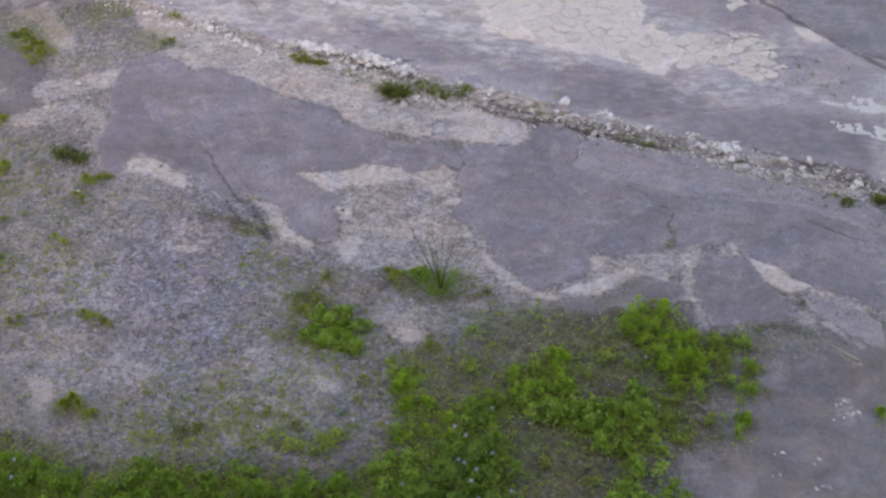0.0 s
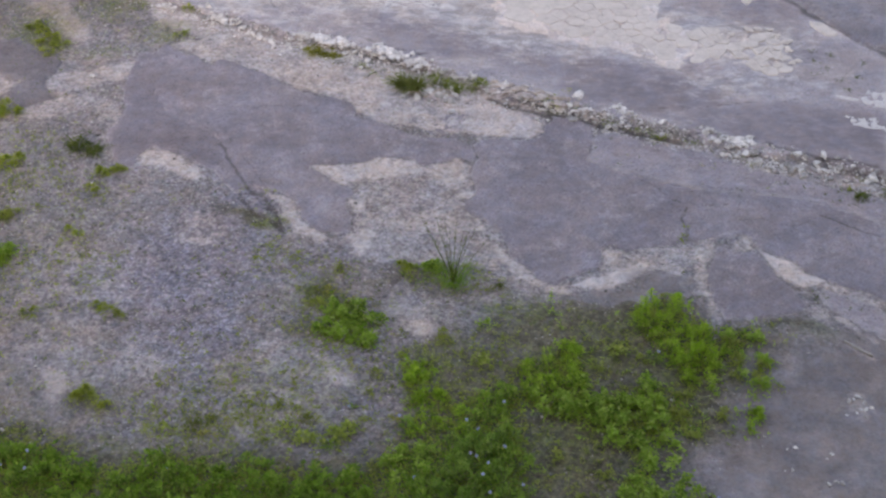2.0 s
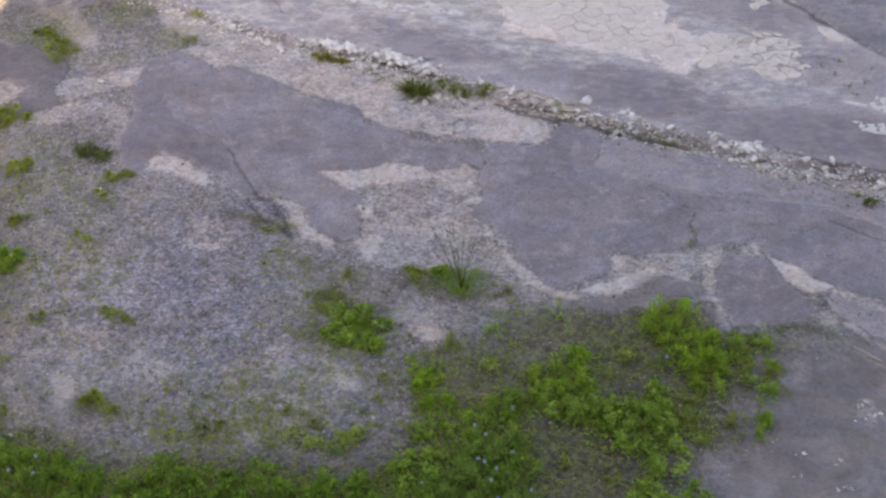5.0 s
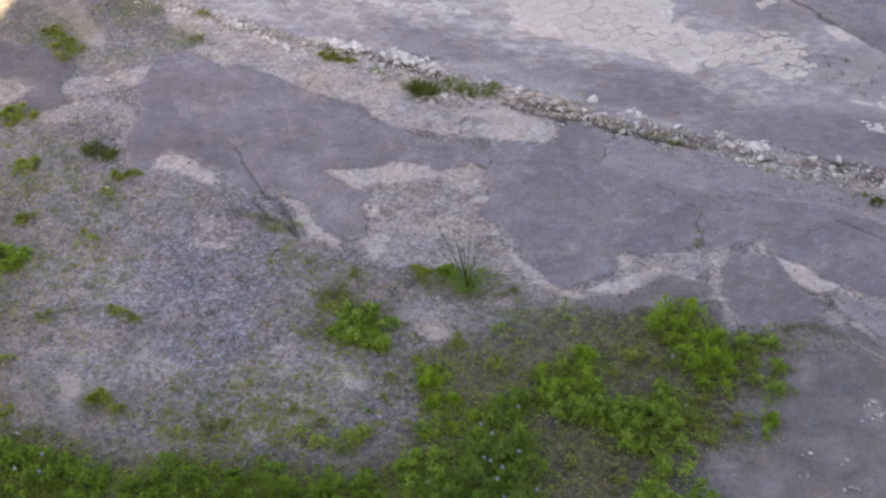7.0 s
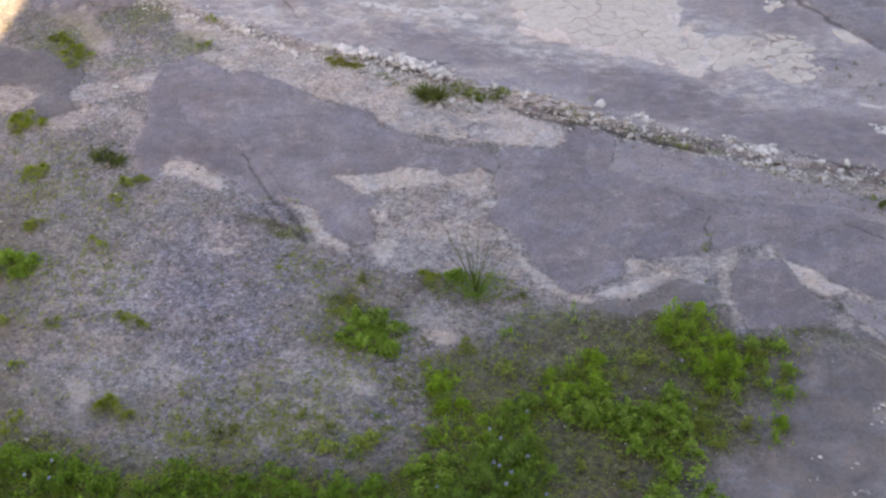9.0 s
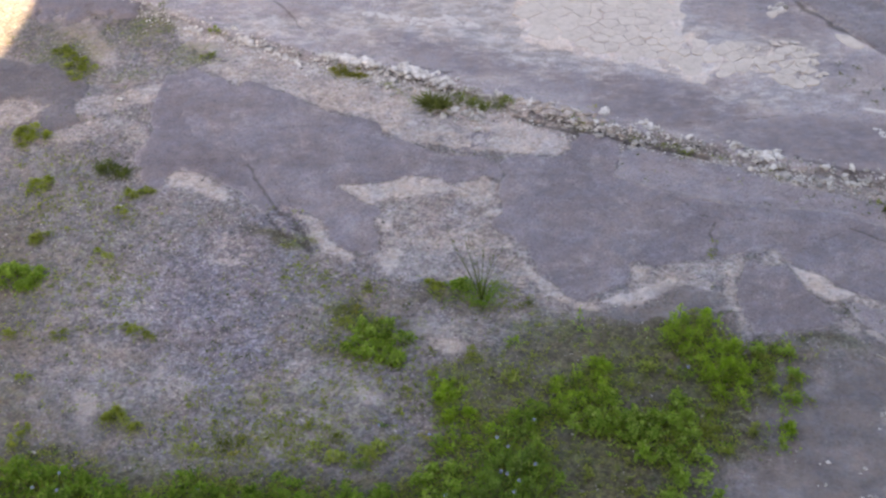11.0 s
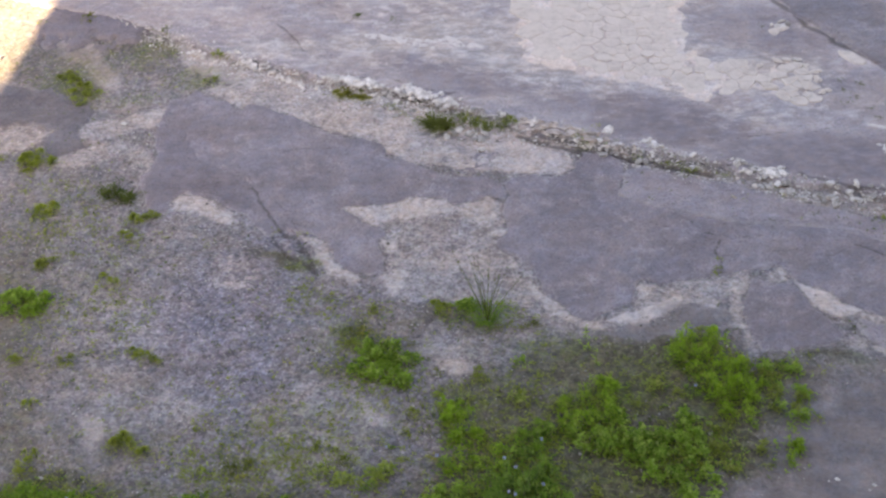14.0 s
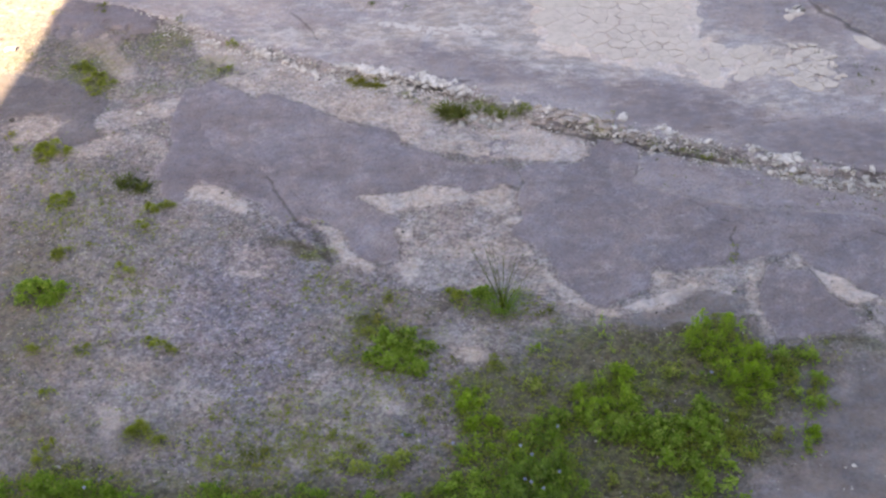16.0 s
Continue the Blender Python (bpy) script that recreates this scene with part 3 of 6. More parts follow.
MOSS += [(1.81, 10.24, 0.60, 0.28, 0.45), (3.13, 9.40, 0.20, 0.43, 0.50), (3.77, 10.23, 0.27, 0.13, 0.50), (1.16, 8.60, 0.68, 0.39, 0.50), 
    (-2.33, 8.76, 0.98, 0.20, 0.50), (-3.04, 15.45, 0.41, 0.21, 0.60), (1.79, 13.82, 0.52, 0.11, 0.50), (-0.84, 9.43, 0.51, 0.29, 0.40), 
    (0.19, 9.72, 0.31, 0.45, 0.60)]
COOL = [(-2.36, 11.00, 0.78, 1.02, 0.80), (-2.09, 10.03, 0.48, 0.46, 0.70), (-1.74, 12.17, 0.42, 0.48, 0.60), (-0.14, 12.26, 0.48, 0.34, 0.60), 
    (-0.93, 11.25, 0.46, 0.35, 0.40), (-3.09, 12.56, 0.48, 0.29, 0.40)]
# outline, how green, how soft its edge is
COVER = []
COVER += [([(2.03, 10.42), (2.16, 10.62), (2.45, 10.75), (2.59, 10.38), (2.78, 10.19), (2.72, 9.44), (2.45, 9.36), (2.32, 9.73), (2.10, 10.11)], 0.9, 0.05)]
COVER += [([(0.88, 9.72), (1.20, 9.84), (1.43, 10.07), (1.49, 9.51), (1.57, 9.26), (2.00, 9.47), (2.20, 9.36), (2.19, 8.75), (1.86, 8.65),
    (1.56, 8.88), (1.20, 9.01), (0.94, 9.25)], 0.9, 0.05)]
COVER += [([(1.67, 8.23), (1.86, 8.65), (2.09, 8.68), (2.28, 8.16), (2.27, 7.69), (1.57, 7.69)], 0.9, 0.05)]
COVER += [([(0.05, 9.43), (0.41, 9.36), (0.89, 9.40), (0.90, 8.48), (0.83, 7.69), (-0.32, 7.69), (-0.39, 8.58), (-0.15, 8.71), (0.07, 8.74)], 0.85, 0.06)]
COVER += [([(-0.16, 9.65), (-0.06, 9.80), (0.13, 9.80), (0.15, 9.36), (0.10, 8.87), (-0.10, 8.84)], 0.8, 0.05)]
COVER += [([(2.26, 9.44), (2.71, 9.36), (2.87, 9.22), (2.65, 8.68), (2.29, 8.55), (2.18, 8.81)], 0.78, 0.08)]
COVER += [([(2.84, 10.19), (3.29, 10.19), (3.26, 9.73), (3.13, 9.29), (2.76, 9.36)], 0.85, 0.08)]
COVER += [([(0.10, 10.10), (0.96, 10.22), (0.89, 9.36), (0.46, 9.36), (0.10, 9.43), (-0.26, 9.72), (-0.16, 9.95)], 0.34, 0.1)]
COVER += [([(1.44, 10.10), (1.57, 10.42), (2.03, 10.18), (2.27, 9.95), (2.26, 9.44), (1.54, 9.43)], 0.26, 0.08)]
COVER += [([(0.71, 10.58), (1.20, 10.54), (1.22, 10.10), (0.69, 10.10)], 0.25, 0.08)]
COVER += [([(3.33, 10.43), (3.59, 10.19), (3.46, 9.81), (3.25, 9.09), (3.12, 9.22)], 0.42, 0.1)]
COVER += [([(0.92, 8.94), (1.53, 8.81), (1.73, 8.29), (1.57, 7.69), (0.85, 7.69)], 0.24, 0.08)]
COVER += [([(-1.36, 8.44), (-0.64, 8.71), (-0.35, 8.74), (-0.39, 8.41), (-1.01, 8.26)], 0.3, 0.08)]
COVER += [([(-4.21, 8.83), (-3.61, 8.83), (-3.24, 8.67), (-2.96, 8.49), (-2.62, 8.49), (-2.30, 8.63), (-2.10, 8.59), (-1.82, 8.49), (-1.60, 8.46),
    (-1.47, 8.63), (-1.35, 8.43), (-1.01, 8.34), (-0.63, 8.40), (-0.34, 8.47), (-0.32, 7.57), (-3.89, 7.56)], 0.85, 0.06)]
COVER += [([(-3.75, 9.00), (-3.18, 8.87), (-2.99, 8.67), (-3.49, 8.73)], 0.4, 0.08)]
COVER += [([(-2.20, 9.35), (-1.83, 9.21), (-1.72, 8.67), (-2.06, 8.67)], 0.3, 0.08)]
COVER += [([(-1.24, 11.07), (-0.69, 11.21), (-0.50, 10.57), (-0.93, 10.41), (-1.12, 10.02), (-1.23, 10.49)], 0.35, 0.1)]
COVER += [([(-0.29, 11.12), (0.50, 11.17), (0.83, 10.91), (0.87, 10.58), (0.44, 10.78), (-0.28, 10.78)], 0.3, 0.08)]
COVER += [([(2.56, 8.71), (3.11, 8.75), (3.13, 8.58), (2.72, 8.49)], 0.3, 0.06)]
COVER += [([(3.39, 10.27), (4.11, 10.11), (4.09, 9.92), (3.41, 9.81)], 0.22, 0.08)]
COVER += [([(-4.43, 10.11), (-2.51, 10.11), (-1.36, 10.43), (-0.16, 10.12), (-0.15, 8.69), (-1.83, 8.75), (-4.11, 8.82)], 0.12, 0.25)]
COVER += [([(-5.26, 13.50), (-4.10, 13.40), (-3.08, 12.47), (-2.72, 11.62), (-3.47, 10.11), (-4.43, 10.11)], 0.09, 0.25)]
COVER += [([(-2.26, 9.44), (-1.54, 9.44), (-0.36, 9.23), (-0.40, 8.76), (-2.07, 8.75)], 0.24, 0.15)]
COVER += [([(-1.55, 11.45), (-0.87, 11.45), (-0.48, 9.97), (-1.10, 9.66), (-1.58, 10.43)], 0.2, 0.2)]
# bare dark soil between the weeds
BARE = []
BARE += [([(1.47, 10.50), (2.00, 10.34), (2.11, 10.15), (2.31, 9.84), (2.16, 9.47), (1.62, 9.47), (1.55, 9.84), (1.44, 10.15)], 0.9, 0.06)]
BARE += [([(0.98, 9.01), (1.20, 9.04), (1.46, 9.04), (1.63, 8.78), (1.82, 8.65), (1.74, 8.39), (1.58, 7.72), (0.88, 7.72)], 1.0, 0.05)]
BARE += [([(0.70, 10.46), (1.19, 10.46), (1.23, 10.15), (0.85, 10.07)], 0.7, 0.06)]
BARE += [([(1.82, 8.68), (1.91, 8.58), (1.73, 8.33), (1.66, 8.52)], 0.9, 0.03)]
BARE += [([(2.28, 9.40), (2.72, 9.40), (2.84, 9.19), (2.68, 8.85), (2.30, 8.92)], 0.5, 0.08)]
BARE += [([(-0.67, 9.47), (-0.16, 9.40), (-0.15, 8.71), (-0.54, 8.71)], 0.5, 0.1)]
BARE += [([(-6.05, 15.83), (-4.74, 15.97), (-4.29, 15.06), (-4.61, 13.98), (-5.58, 13.98)], 0.9, 0.1)]
SMOOTH = [(3.94, 9.11, 0.92, 0.91, 1.20), (3.37, 8.32, 0.97, 0.57, 1.20), (4.38, 9.84, 0.64, 0.31, 1.00), (4.26, 8.38, 0.98, 1.28, 1.30)]
SMOOTH += [(1.87, 10.69, 0.28, 0.08, 0.90), (2.33, 10.84, 0.28, 0.10, 0.95), (1.59, 10.69, 0.15, 0.07, 0.80)]
CRACKS = [
    ([(-2.28, 13.28), (-2.20, 13.13), (-2.13, 12.96), (-2.04, 12.74), (-1.95, 12.56), (-1.86, 12.42), (-1.80, 12.36)], 0.026),
    ([(-1.80, 12.36), (-1.69, 12.28), (-1.61, 12.17), (-1.54, 12.00), (-1.46, 11.83), (-1.38, 11.65)], 0.034),
    ([(-1.92, 12.32), (-1.87, 12.17), (-1.79, 12.00), (-1.69, 11.94), (-1.59, 11.88), (-1.42, 11.70)], 0.036),
    ([(-1.91, 12.86), (-1.83, 12.74), (-1.76, 12.60), (-1.69, 12.44), (-1.62, 12.28)], 0.010),
    ([(2.67, 11.50), (2.73, 11.73), (2.72, 11.87), (2.79, 12.06)], 0.016),
    ([(1.85, 12.43), (2.07, 12.42), (2.21, 12.34), (2.35, 12.28)], 0.008),
    ([(2.29, 12.62), (2.38, 12.52), (2.51, 12.38), (2.64, 12.19), (2.81, 12.13), (3.08, 12.11), (3.26, 12.13)], 0.010),
    ([(3.33, 11.83), (3.52, 11.87), (3.67, 11.79), (3.90, 11.76), (4.10, 11.88), (4.23, 11.94)], 0.010),
]
CRACKS += [
    ([(4.17, 11.96), (4.30, 11.85), (4.45, 11.74), (4.69, 11.63)], 0.017),
    ([(-1.95, 13.85), (-1.76, 13.94), (-1.50, 13.90), (-1.37, 13.95)], 0.010),
    ([(2.55, 11.52), (2.70, 11.53), (2.82, 11.46), (2.97, 11.43)], 0.010),
    ([(2.93, 11.20), (2.85, 10.96), (2.84, 10.77)], 0.008),
    ([(0.87, 11.26), (1.05, 11.06), (1.27, 10.84)], 0.008),
]
UPPER_CRACKS = [
    ([(4.14, 17.20), (4.44, 16.62), (4.53, 16.31), (4.74, 16.09), (4.84, 15.87), (5.01, 15.69), (5.18, 15.50), (5.33, 15.25), (5.48, 15.02),
     (5.81, 14.71)], 0.06),
    ([(3.83, 13.19), (3.97, 13.10), (4.13, 13.00), (4.33, 12.92), (4.53, 12.84), (4.94, 12.74)], 0.032),
    ([(-1.18, 15.39), (-0.77, 15.34), (-0.35, 15.09), (0.05, 14.94)], 0.016),
    ([(-2.20, 16.72), (-1.94, 16.23), (-1.82, 16.02)], 0.02),
    ([(2.95, 13.38), (3.32, 13.33), (3.74, 13.25)], 0.012),
    ([(2.69, 13.86), (3.14, 13.85), (3.47, 13.90), (4.20, 13.98), (4.74, 14.08)], 0.008),
]
UPPER_SAND = [(-0.58, 16.19, 1.06, 0.33, 1.00), (0.27, 16.33, 0.94, 0.56, 1.15), (0.76, 15.92, 0.57, 0.54, 1.10), (1.22, 15.32, 0.69, 0.23, 0.90), 
    (2.01, 15.65, 1.34, 0.69, 1.10), (2.94, 15.26, 0.70, 0.44, 1.10), (3.89, 15.13, 0.69, 0.46, 1.00), (3.82, 14.34, 0.93, 0.29, 0.70), 
    (4.66, 14.52, 0.40, 0.48, 0.50), (2.93, 13.65, 0.77, 0.13, 0.40)]
UPPER_SAND += [(-2.14, 16.13, 0.85, 0.28, 0.90), (-1.41, 15.70, 0.77, 0.19, 0.70), (-0.71, 15.52, 0.83, 0.16, 0.40), (4.61, 15.26, 0.27, 0.51, 0.50), 
    (2.56, 13.82, 0.59, 0.14, 0.40), (0.28, 17.35, 2.25, 0.76, 0.70), (2.08, 17.35, 1.51, 0.92, 0.80), (1.44, 14.40, 0.79, 0.14, 0.35), 
    (-3.47, 17.03, 1.17, 0.44, 0.50)]
# outline, how bare of dust the pavement is, how soft the edge
WASH = []
WASH += [([(-0.94, 16.14), (-0.51, 16.06), (0.19, 15.79), (0.54, 15.63), (0.87, 15.22), (1.55, 15.10), (2.00, 14.85), (1.83, 14.41), (1.24, 14.39),
    (0.72, 14.81), (0.05, 14.89), (-0.49, 15.14), (-0.88, 15.60)], 0.62, 0.16)]
WASH += [([(1.80, 14.85), (2.21, 14.90), (2.60, 14.76), (3.03, 14.49), (3.38, 14.19), (3.40, 13.87), (4.20, 13.98), (4.68, 13.83), (5.29, 13.66),
    (5.02, 12.56), (4.46, 12.79), (4.02, 13.04), (3.56, 13.25), (2.95, 13.42), (2.42, 13.75), (1.87, 14.02), (1.49, 14.27)], 0.8, 0.12)]
WASH += [([(4.02, 13.71), (4.67, 13.77), (5.26, 13.55), (5.07, 12.76), (4.49, 12.91), (4.04, 13.15)], 0.95, 0.12)]
WASH += [([(2.06, 14.73), (2.59, 14.71), (3.03, 14.46), (3.05, 14.10), (2.45, 13.99), (2.01, 14.21)], 0.95, 0.1)]
WASH += [([(4.51, 15.27), (4.96, 15.14), (5.59, 14.89), (5.41, 14.17), (5.00, 14.11), (4.65, 14.29), (4.46, 14.64)], 0.5, 0.12)]
WASH += [([(3.06, 16.90), (4.09, 16.91), (4.43, 16.34), (4.71, 15.93), (4.77, 15.53), (4.56, 15.20), (4.21, 15.52), (3.71, 15.46), (3.38, 15.52),
    (3.08, 15.65), (2.98, 15.91)], 0.55, 0.1)]
WASH += [([(-2.18, 16.58), (-1.32, 16.58), (-1.36, 16.08), (-1.93, 16.05)], 0.5, 0.12)]
WASH += [([(0.54, 15.77), (0.88, 15.50), (0.80, 15.12), (0.33, 15.24)], 0.7, 0.12)]
# shallow groove below the kerb step, with the step's shade painted in dark
KERB_SHADE_GROOVE = [([(0.75, 14.12), (1.15, 13.90), (1.52, 13.73), (2.02, 13.53), (2.45, 13.39), (2.87, 13.23)], 0.046)]
KERB_LINE = [(-7.57, 18.41), (-4.87, 17.12), (-3.37, 16.35), (-2.75, 15.91), (-2.09, 15.57), (-1.52, 15.28), (-0.83, 15.03), (0.05, 14.61), (0.83, 14.14), 
    (1.53, 13.84), (2.03, 13.62), (2.77, 13.38), (3.59, 13.01), (4.30, 12.80), (5.13, 12.44), (6.21, 12.12)]


def kerb_side(x, y):
    """Metres beyond the broken kerb (more than 0: the raised pavement)."""
    xs, ys = [p[0] for p in KERB_LINE], [p[1] for p in KERB_LINE]
    return (y - np.interp(x, xs, ys)) * 0.9


def crack_field(x, y, lines):
    wx, wy = x + 0.03 * fractal(x, y, 5, 3), y + 0.03 * fractal(x, y, 5, 1)
    best = np.zeros(np.shape(x))
    for line, half in lines:
        best = np.maximum(best, 1 - np.clip(line_distance(wx, wy, line) / (2.2 * half), 0, 1))
    return best


def areas(x, y, shapes):
    """The strongest of soft-edged areas (outline, strength, softness), with a ragged rim."""
    wx, wy = x + 0.025 * fractal(x, y, 7.0, 0), y + 0.03 * fractal(x, y, 7.0, 2)
    best = np.zeros(np.shape(x))
    for outline, w, soft in shapes:
        o = np.array(outline)
        m = 0.2 + 2 * soft
        near = (x > o[:, 0].min() - m) & (x < o[:, 0].max() + m) & (y > o[:, 1].min() - m) & (y < o[:, 1].max() + m)
        if near.any():
            d = outline_distance(wx[near], wy[near], outline)
            best[near] = np.maximum(best[near], w * smoothstep(-d, -1.5 * soft, 1.2 * soft))
    return best


def ground_fields(x, y):
    wx, wy = x + 0.10 * fractal(x, y, 2.2, 0), y + 0.12 * fractal(x, y, 2.2, 2)
    sand = areas(x, y, SAND_AREAS)
    # crack also carries the painted shade line below the kerb step
    return {"sand": sand, "soil": spots(wx, wy, SOIL), "moss": spots(wx, wy, MOSS),
            "smooth": np.clip(spots(wx, wy, SMOOTH), 0, 1), "crack": crack_field(x, y, CRACKS[:3] + KERB_SHADE_GROOVE), "bare": areas(x, y, BARE), "cover": areas(x, y, COVER), "cool": spots(wx, wy, COOL)}


def ground_height(x, y):
    return 0.010 * fractal(x, y, 0.8, 1) + 0.004 * fractal(x, y, 6.0, 2)


def spread(lo, hi, fine, far):
    """Even steps in the middle, ever longer ones out to the horizon."""
    mid = np.arange(lo, hi + fine / 2, fine)
    out = fine * np.cumsum(1.25 ** np.arange(1, 80))
    out = out[out < far]
    return np.concatenate([lo - out[::-1], mid, hi + out])


def grid_faces(nx, ny, keep=None):
    i = np.arange(nx * ny).reshape(ny, nx)
    f = np.stack([i[:-1, :-1], i[:-1, 1:], i[1:, 1:], i[1:, :-1]], -1).reshape(-1, 4)
    if keep is not None:
        f = f[keep[f].any(axis=1)]
    return f


def build_ground():
    xs, ys = spread(-7.0, 7.0, 0.03, 3000), spread(7.4, 18.6, 0.03, 3000)
    gx, gy = [a.ravel() for a in np.meshgrid(xs, ys)]
    fields = ground_fields(gx, gy)
    z = ground_height(gx, gy) - 0.025 * fields["crack"] + 0.006 * np.clip(fields["sand"], 0, 1) * 0.6
    far = smoothstep(np.maximum(np.abs(gx) - 7.5, np.abs(gy - 13) - 6.5), 0, 3)
    z = z * (1 - far)
    ob = mesh_object("ground", np.stack([gx, gy, z], 1), grid_faces(len(xs), len(ys)), M_GROUND, None, fields, True)
    return tagged(ob, "worn grey grit ground with drifts of pale sand, soil and moss", "ground", kind="structure")


def layer(name, distance, box, thick, material, label, category, cracks=(), lift=0.0, step=0.022, ragged=0.02, sandy=0.35, slope=0.03, kind="structure", own=None, holes=0.0):
    """A thin worn layer on the ground: raised within its ragged outline, sinking under the ground outside it."""
    x0, x1, y0, y1 = box
    xs, ys = np.arange(x0, x1, step), np.arange(y0, y1, step)
    gx, gy = [a.ravel() for a in np.meshgrid(xs, ys)]
    d = distance(gx, gy) + ragged * fractal(gx, gy, 7.5, 2, 4)
    if holes:
        d = np.maximum(d, 0.03 * (fractal(gx, gy, 16, 1, 4) + holes))
    crack = crack_field(gx, gy, cracks) if len(cracks) else np.zeros(len(gx))
    top = smoothstep(-d, -0.02, slope)
    z = ground_height(gx, gy) + lift - 0.02 + (thick + 0.02) * top + 0.004 * fractal(gx, gy, 1.7, 3) * top - 0.010 * crack
    keep = d < 0.05
    faces = grid_faces(len(xs), len(ys), keep)
    used = np.unique(faces)
    back = np.zeros(len(gx), dtype=np.int64)
    back[used] = np.arange(len(used))
    ux, uy = gx[used], gy[used]
    if own:
        sand = spots(ux + 0.1 * fractal(ux, uy, 2.2, 0), uy + 0.1 * fractal(ux, uy, 2.2, 2), own)
    else:
        sand = ground_fields(ux, uy)["sand"] * sandy if sandy else np.zeros(len(used))
    ob = mesh_object(name, np.stack([gx, gy, z], 1)[used], back[faces], material, None,
                     {"edge": d[used], "crack": crack[used], "sand": sand, "wash": areas(ux, uy, WASH) if own else np.zeros(len(used))}, True)
    return tagged(ob, label, category, kind=kind)


def patch(name, outline, thick, material, label, category, **more):
    xs, ys = [p[0] for p in outline], [p[1] for p in outline]
    box = (min(xs) - 0.2, max(xs) + 0.2, min(ys) - 0.2, max(ys) + 0.2)
    return layer(name, lambda x, y: outline_distance(x, y, outline), box, thick, material, label, category, **more)


build_ground()
layer("pavement", lambda x, y: -kerb_side(x, y) + 0.04, (-8.5, 8.5, 11.9, 21.0), 0.055, M_UPPER,
      "raised dusty grey asphalt pavement with a crumbled edge", "pavement", cracks=UPPER_CRACKS, own=UPPER_SAND, ragged=0.06, slope=0.05, step=0.028)
PATCH_A = [(-3.42, 14.81), (-3.40, 15.03), (-3.21, 15.08), (-3.09, 15.24), (-2.98, 15.16), (-2.85, 15.04), (-2.69, 14.99), (-2.55, 14.81),
    (-2.48, 14.78), (-2.43, 14.89), (-2.30, 14.88), (-2.13, 14.79), (-1.98, 14.67), (-1.81, 14.57), (-1.67, 14.47), (-1.49, 14.31),
    (-1.32, 14.22), (-1.15, 14.14), (-0.99, 14.11), (-0.82, 14.03), (-0.73, 13.91), (-0.74, 13.77), (-0.64, 13.70), (-0.46, 13.61),
    (-0.31, 13.49), (-0.14, 13.42), (-0.02, 13.31), (0.18, 13.33), (0.37, 13.31), (0.56, 13.19), (0.61, 12.95), (0.55, 12.81), (0.51, 12.87),
    (0.39, 12.92), (0.33, 12.87), (0.17, 12.83), (-0.01, 12.81), (-0.13, 12.89), (-0.32, 12.94), (-0.50, 12.91), (-0.68, 12.82),
    (-0.81, 12.81), (-1.05, 12.79), (-1.20, 12.78)]
PATCH_A += [(-1.10, 12.66), (-0.98, 12.53), (-0.85, 12.45), (-0.74, 12.37), (-0.71, 12.27), (-0.78, 12.21), (-0.78, 12.10), (-0.72, 11.95),
    (-0.70, 11.72), (-0.76, 11.63), (-0.90, 11.61), (-1.05, 11.67), (-1.16, 11.77), (-1.24, 11.90), (-1.29, 12.05), (-1.35, 12.17),
    (-1.47, 12.28), (-1.63, 12.33), (-1.70, 12.36), (-1.81, 12.40), (-1.91, 12.32), (-2.01, 12.30), (-2.18, 12.56), (-2.29, 12.70),
    (-2.52, 12.88), (-2.70, 13.02), (-2.87, 13.09), (-3.02, 13.08), (-3.09, 12.94), (-3.11, 12.75), (-3.25, 12.77), (-3.36, 12.92),
    (-3.40, 13.13), (-3.51, 13.30), (-3.51, 13.45), (-3.39, 13.60), (-3.40, 13.84), (-3.42, 14.07), (-3.48, 14.25), (-3.47, 14.42),
    (-3.44, 14.60)]
PATCH_B = [(0.56, 13.19), (0.81, 13.34), (0.99, 13.32), (1.18, 13.27), (1.34, 13.38), (1.39, 13.56), (1.52, 13.71), (1.75, 13.69), (1.94, 13.49),
    (1.91, 13.19), (1.81, 12.90), (2.07, 12.75), (2.59, 12.50), (3.17, 12.34), (3.58, 12.30), (3.99, 12.24), (4.32, 12.08), (4.74, 11.85),
    (5.61, 11.21), (4.97, 10.14), (4.46, 10.66), (4.21, 10.81), (4.06, 10.89), (3.96, 10.94), (3.82, 11.05), (3.73, 11.18), (3.63, 11.25),
    (3.50, 11.34), (3.40, 11.40), (3.32, 11.59), (3.16, 11.55), (2.99, 11.55), (2.70, 11.50)]
PATCH_B += [(2.46, 11.43), (2.25, 11.40), (2.08, 11.35), (1.97, 11.40), (1.90, 11.45), (1.83, 11.37), (1.82, 11.24), (1.79, 11.13), (1.71, 11.06),
    (1.62, 11.04), (1.53, 10.98), (1.44, 10.93), (1.35, 10.83), (1.28, 10.84), (1.21, 10.88), (1.14, 10.96), (1.06, 11.09), (0.98, 11.19),
    (0.87, 11.29), (0.86, 11.46), (0.81, 11.64), (0.75, 11.77), (0.64, 11.87), (0.53, 11.95), (0.46, 12.02), (0.45, 12.16), (0.56, 12.27),
    (0.55, 12.44), (0.53, 12.64), (0.55, 12.81), (0.61, 12.95)]
PATCH_C = [(3.02, 11.48), (3.14, 11.35), (3.36, 11.35), (3.42, 11.31), (3.48, 11.13), (3.55, 10.97), (3.63, 10.84), (3.70, 10.73), (3.76, 10.55),
    (3.64, 10.43), (3.41, 10.40), (3.18, 10.33), (3.01, 10.40), (2.92, 10.33), (2.88, 10.48), (2.84, 10.65), (2.82, 10.79), (2.82, 10.94),
    (2.90, 11.15), (2.96, 11.33)]
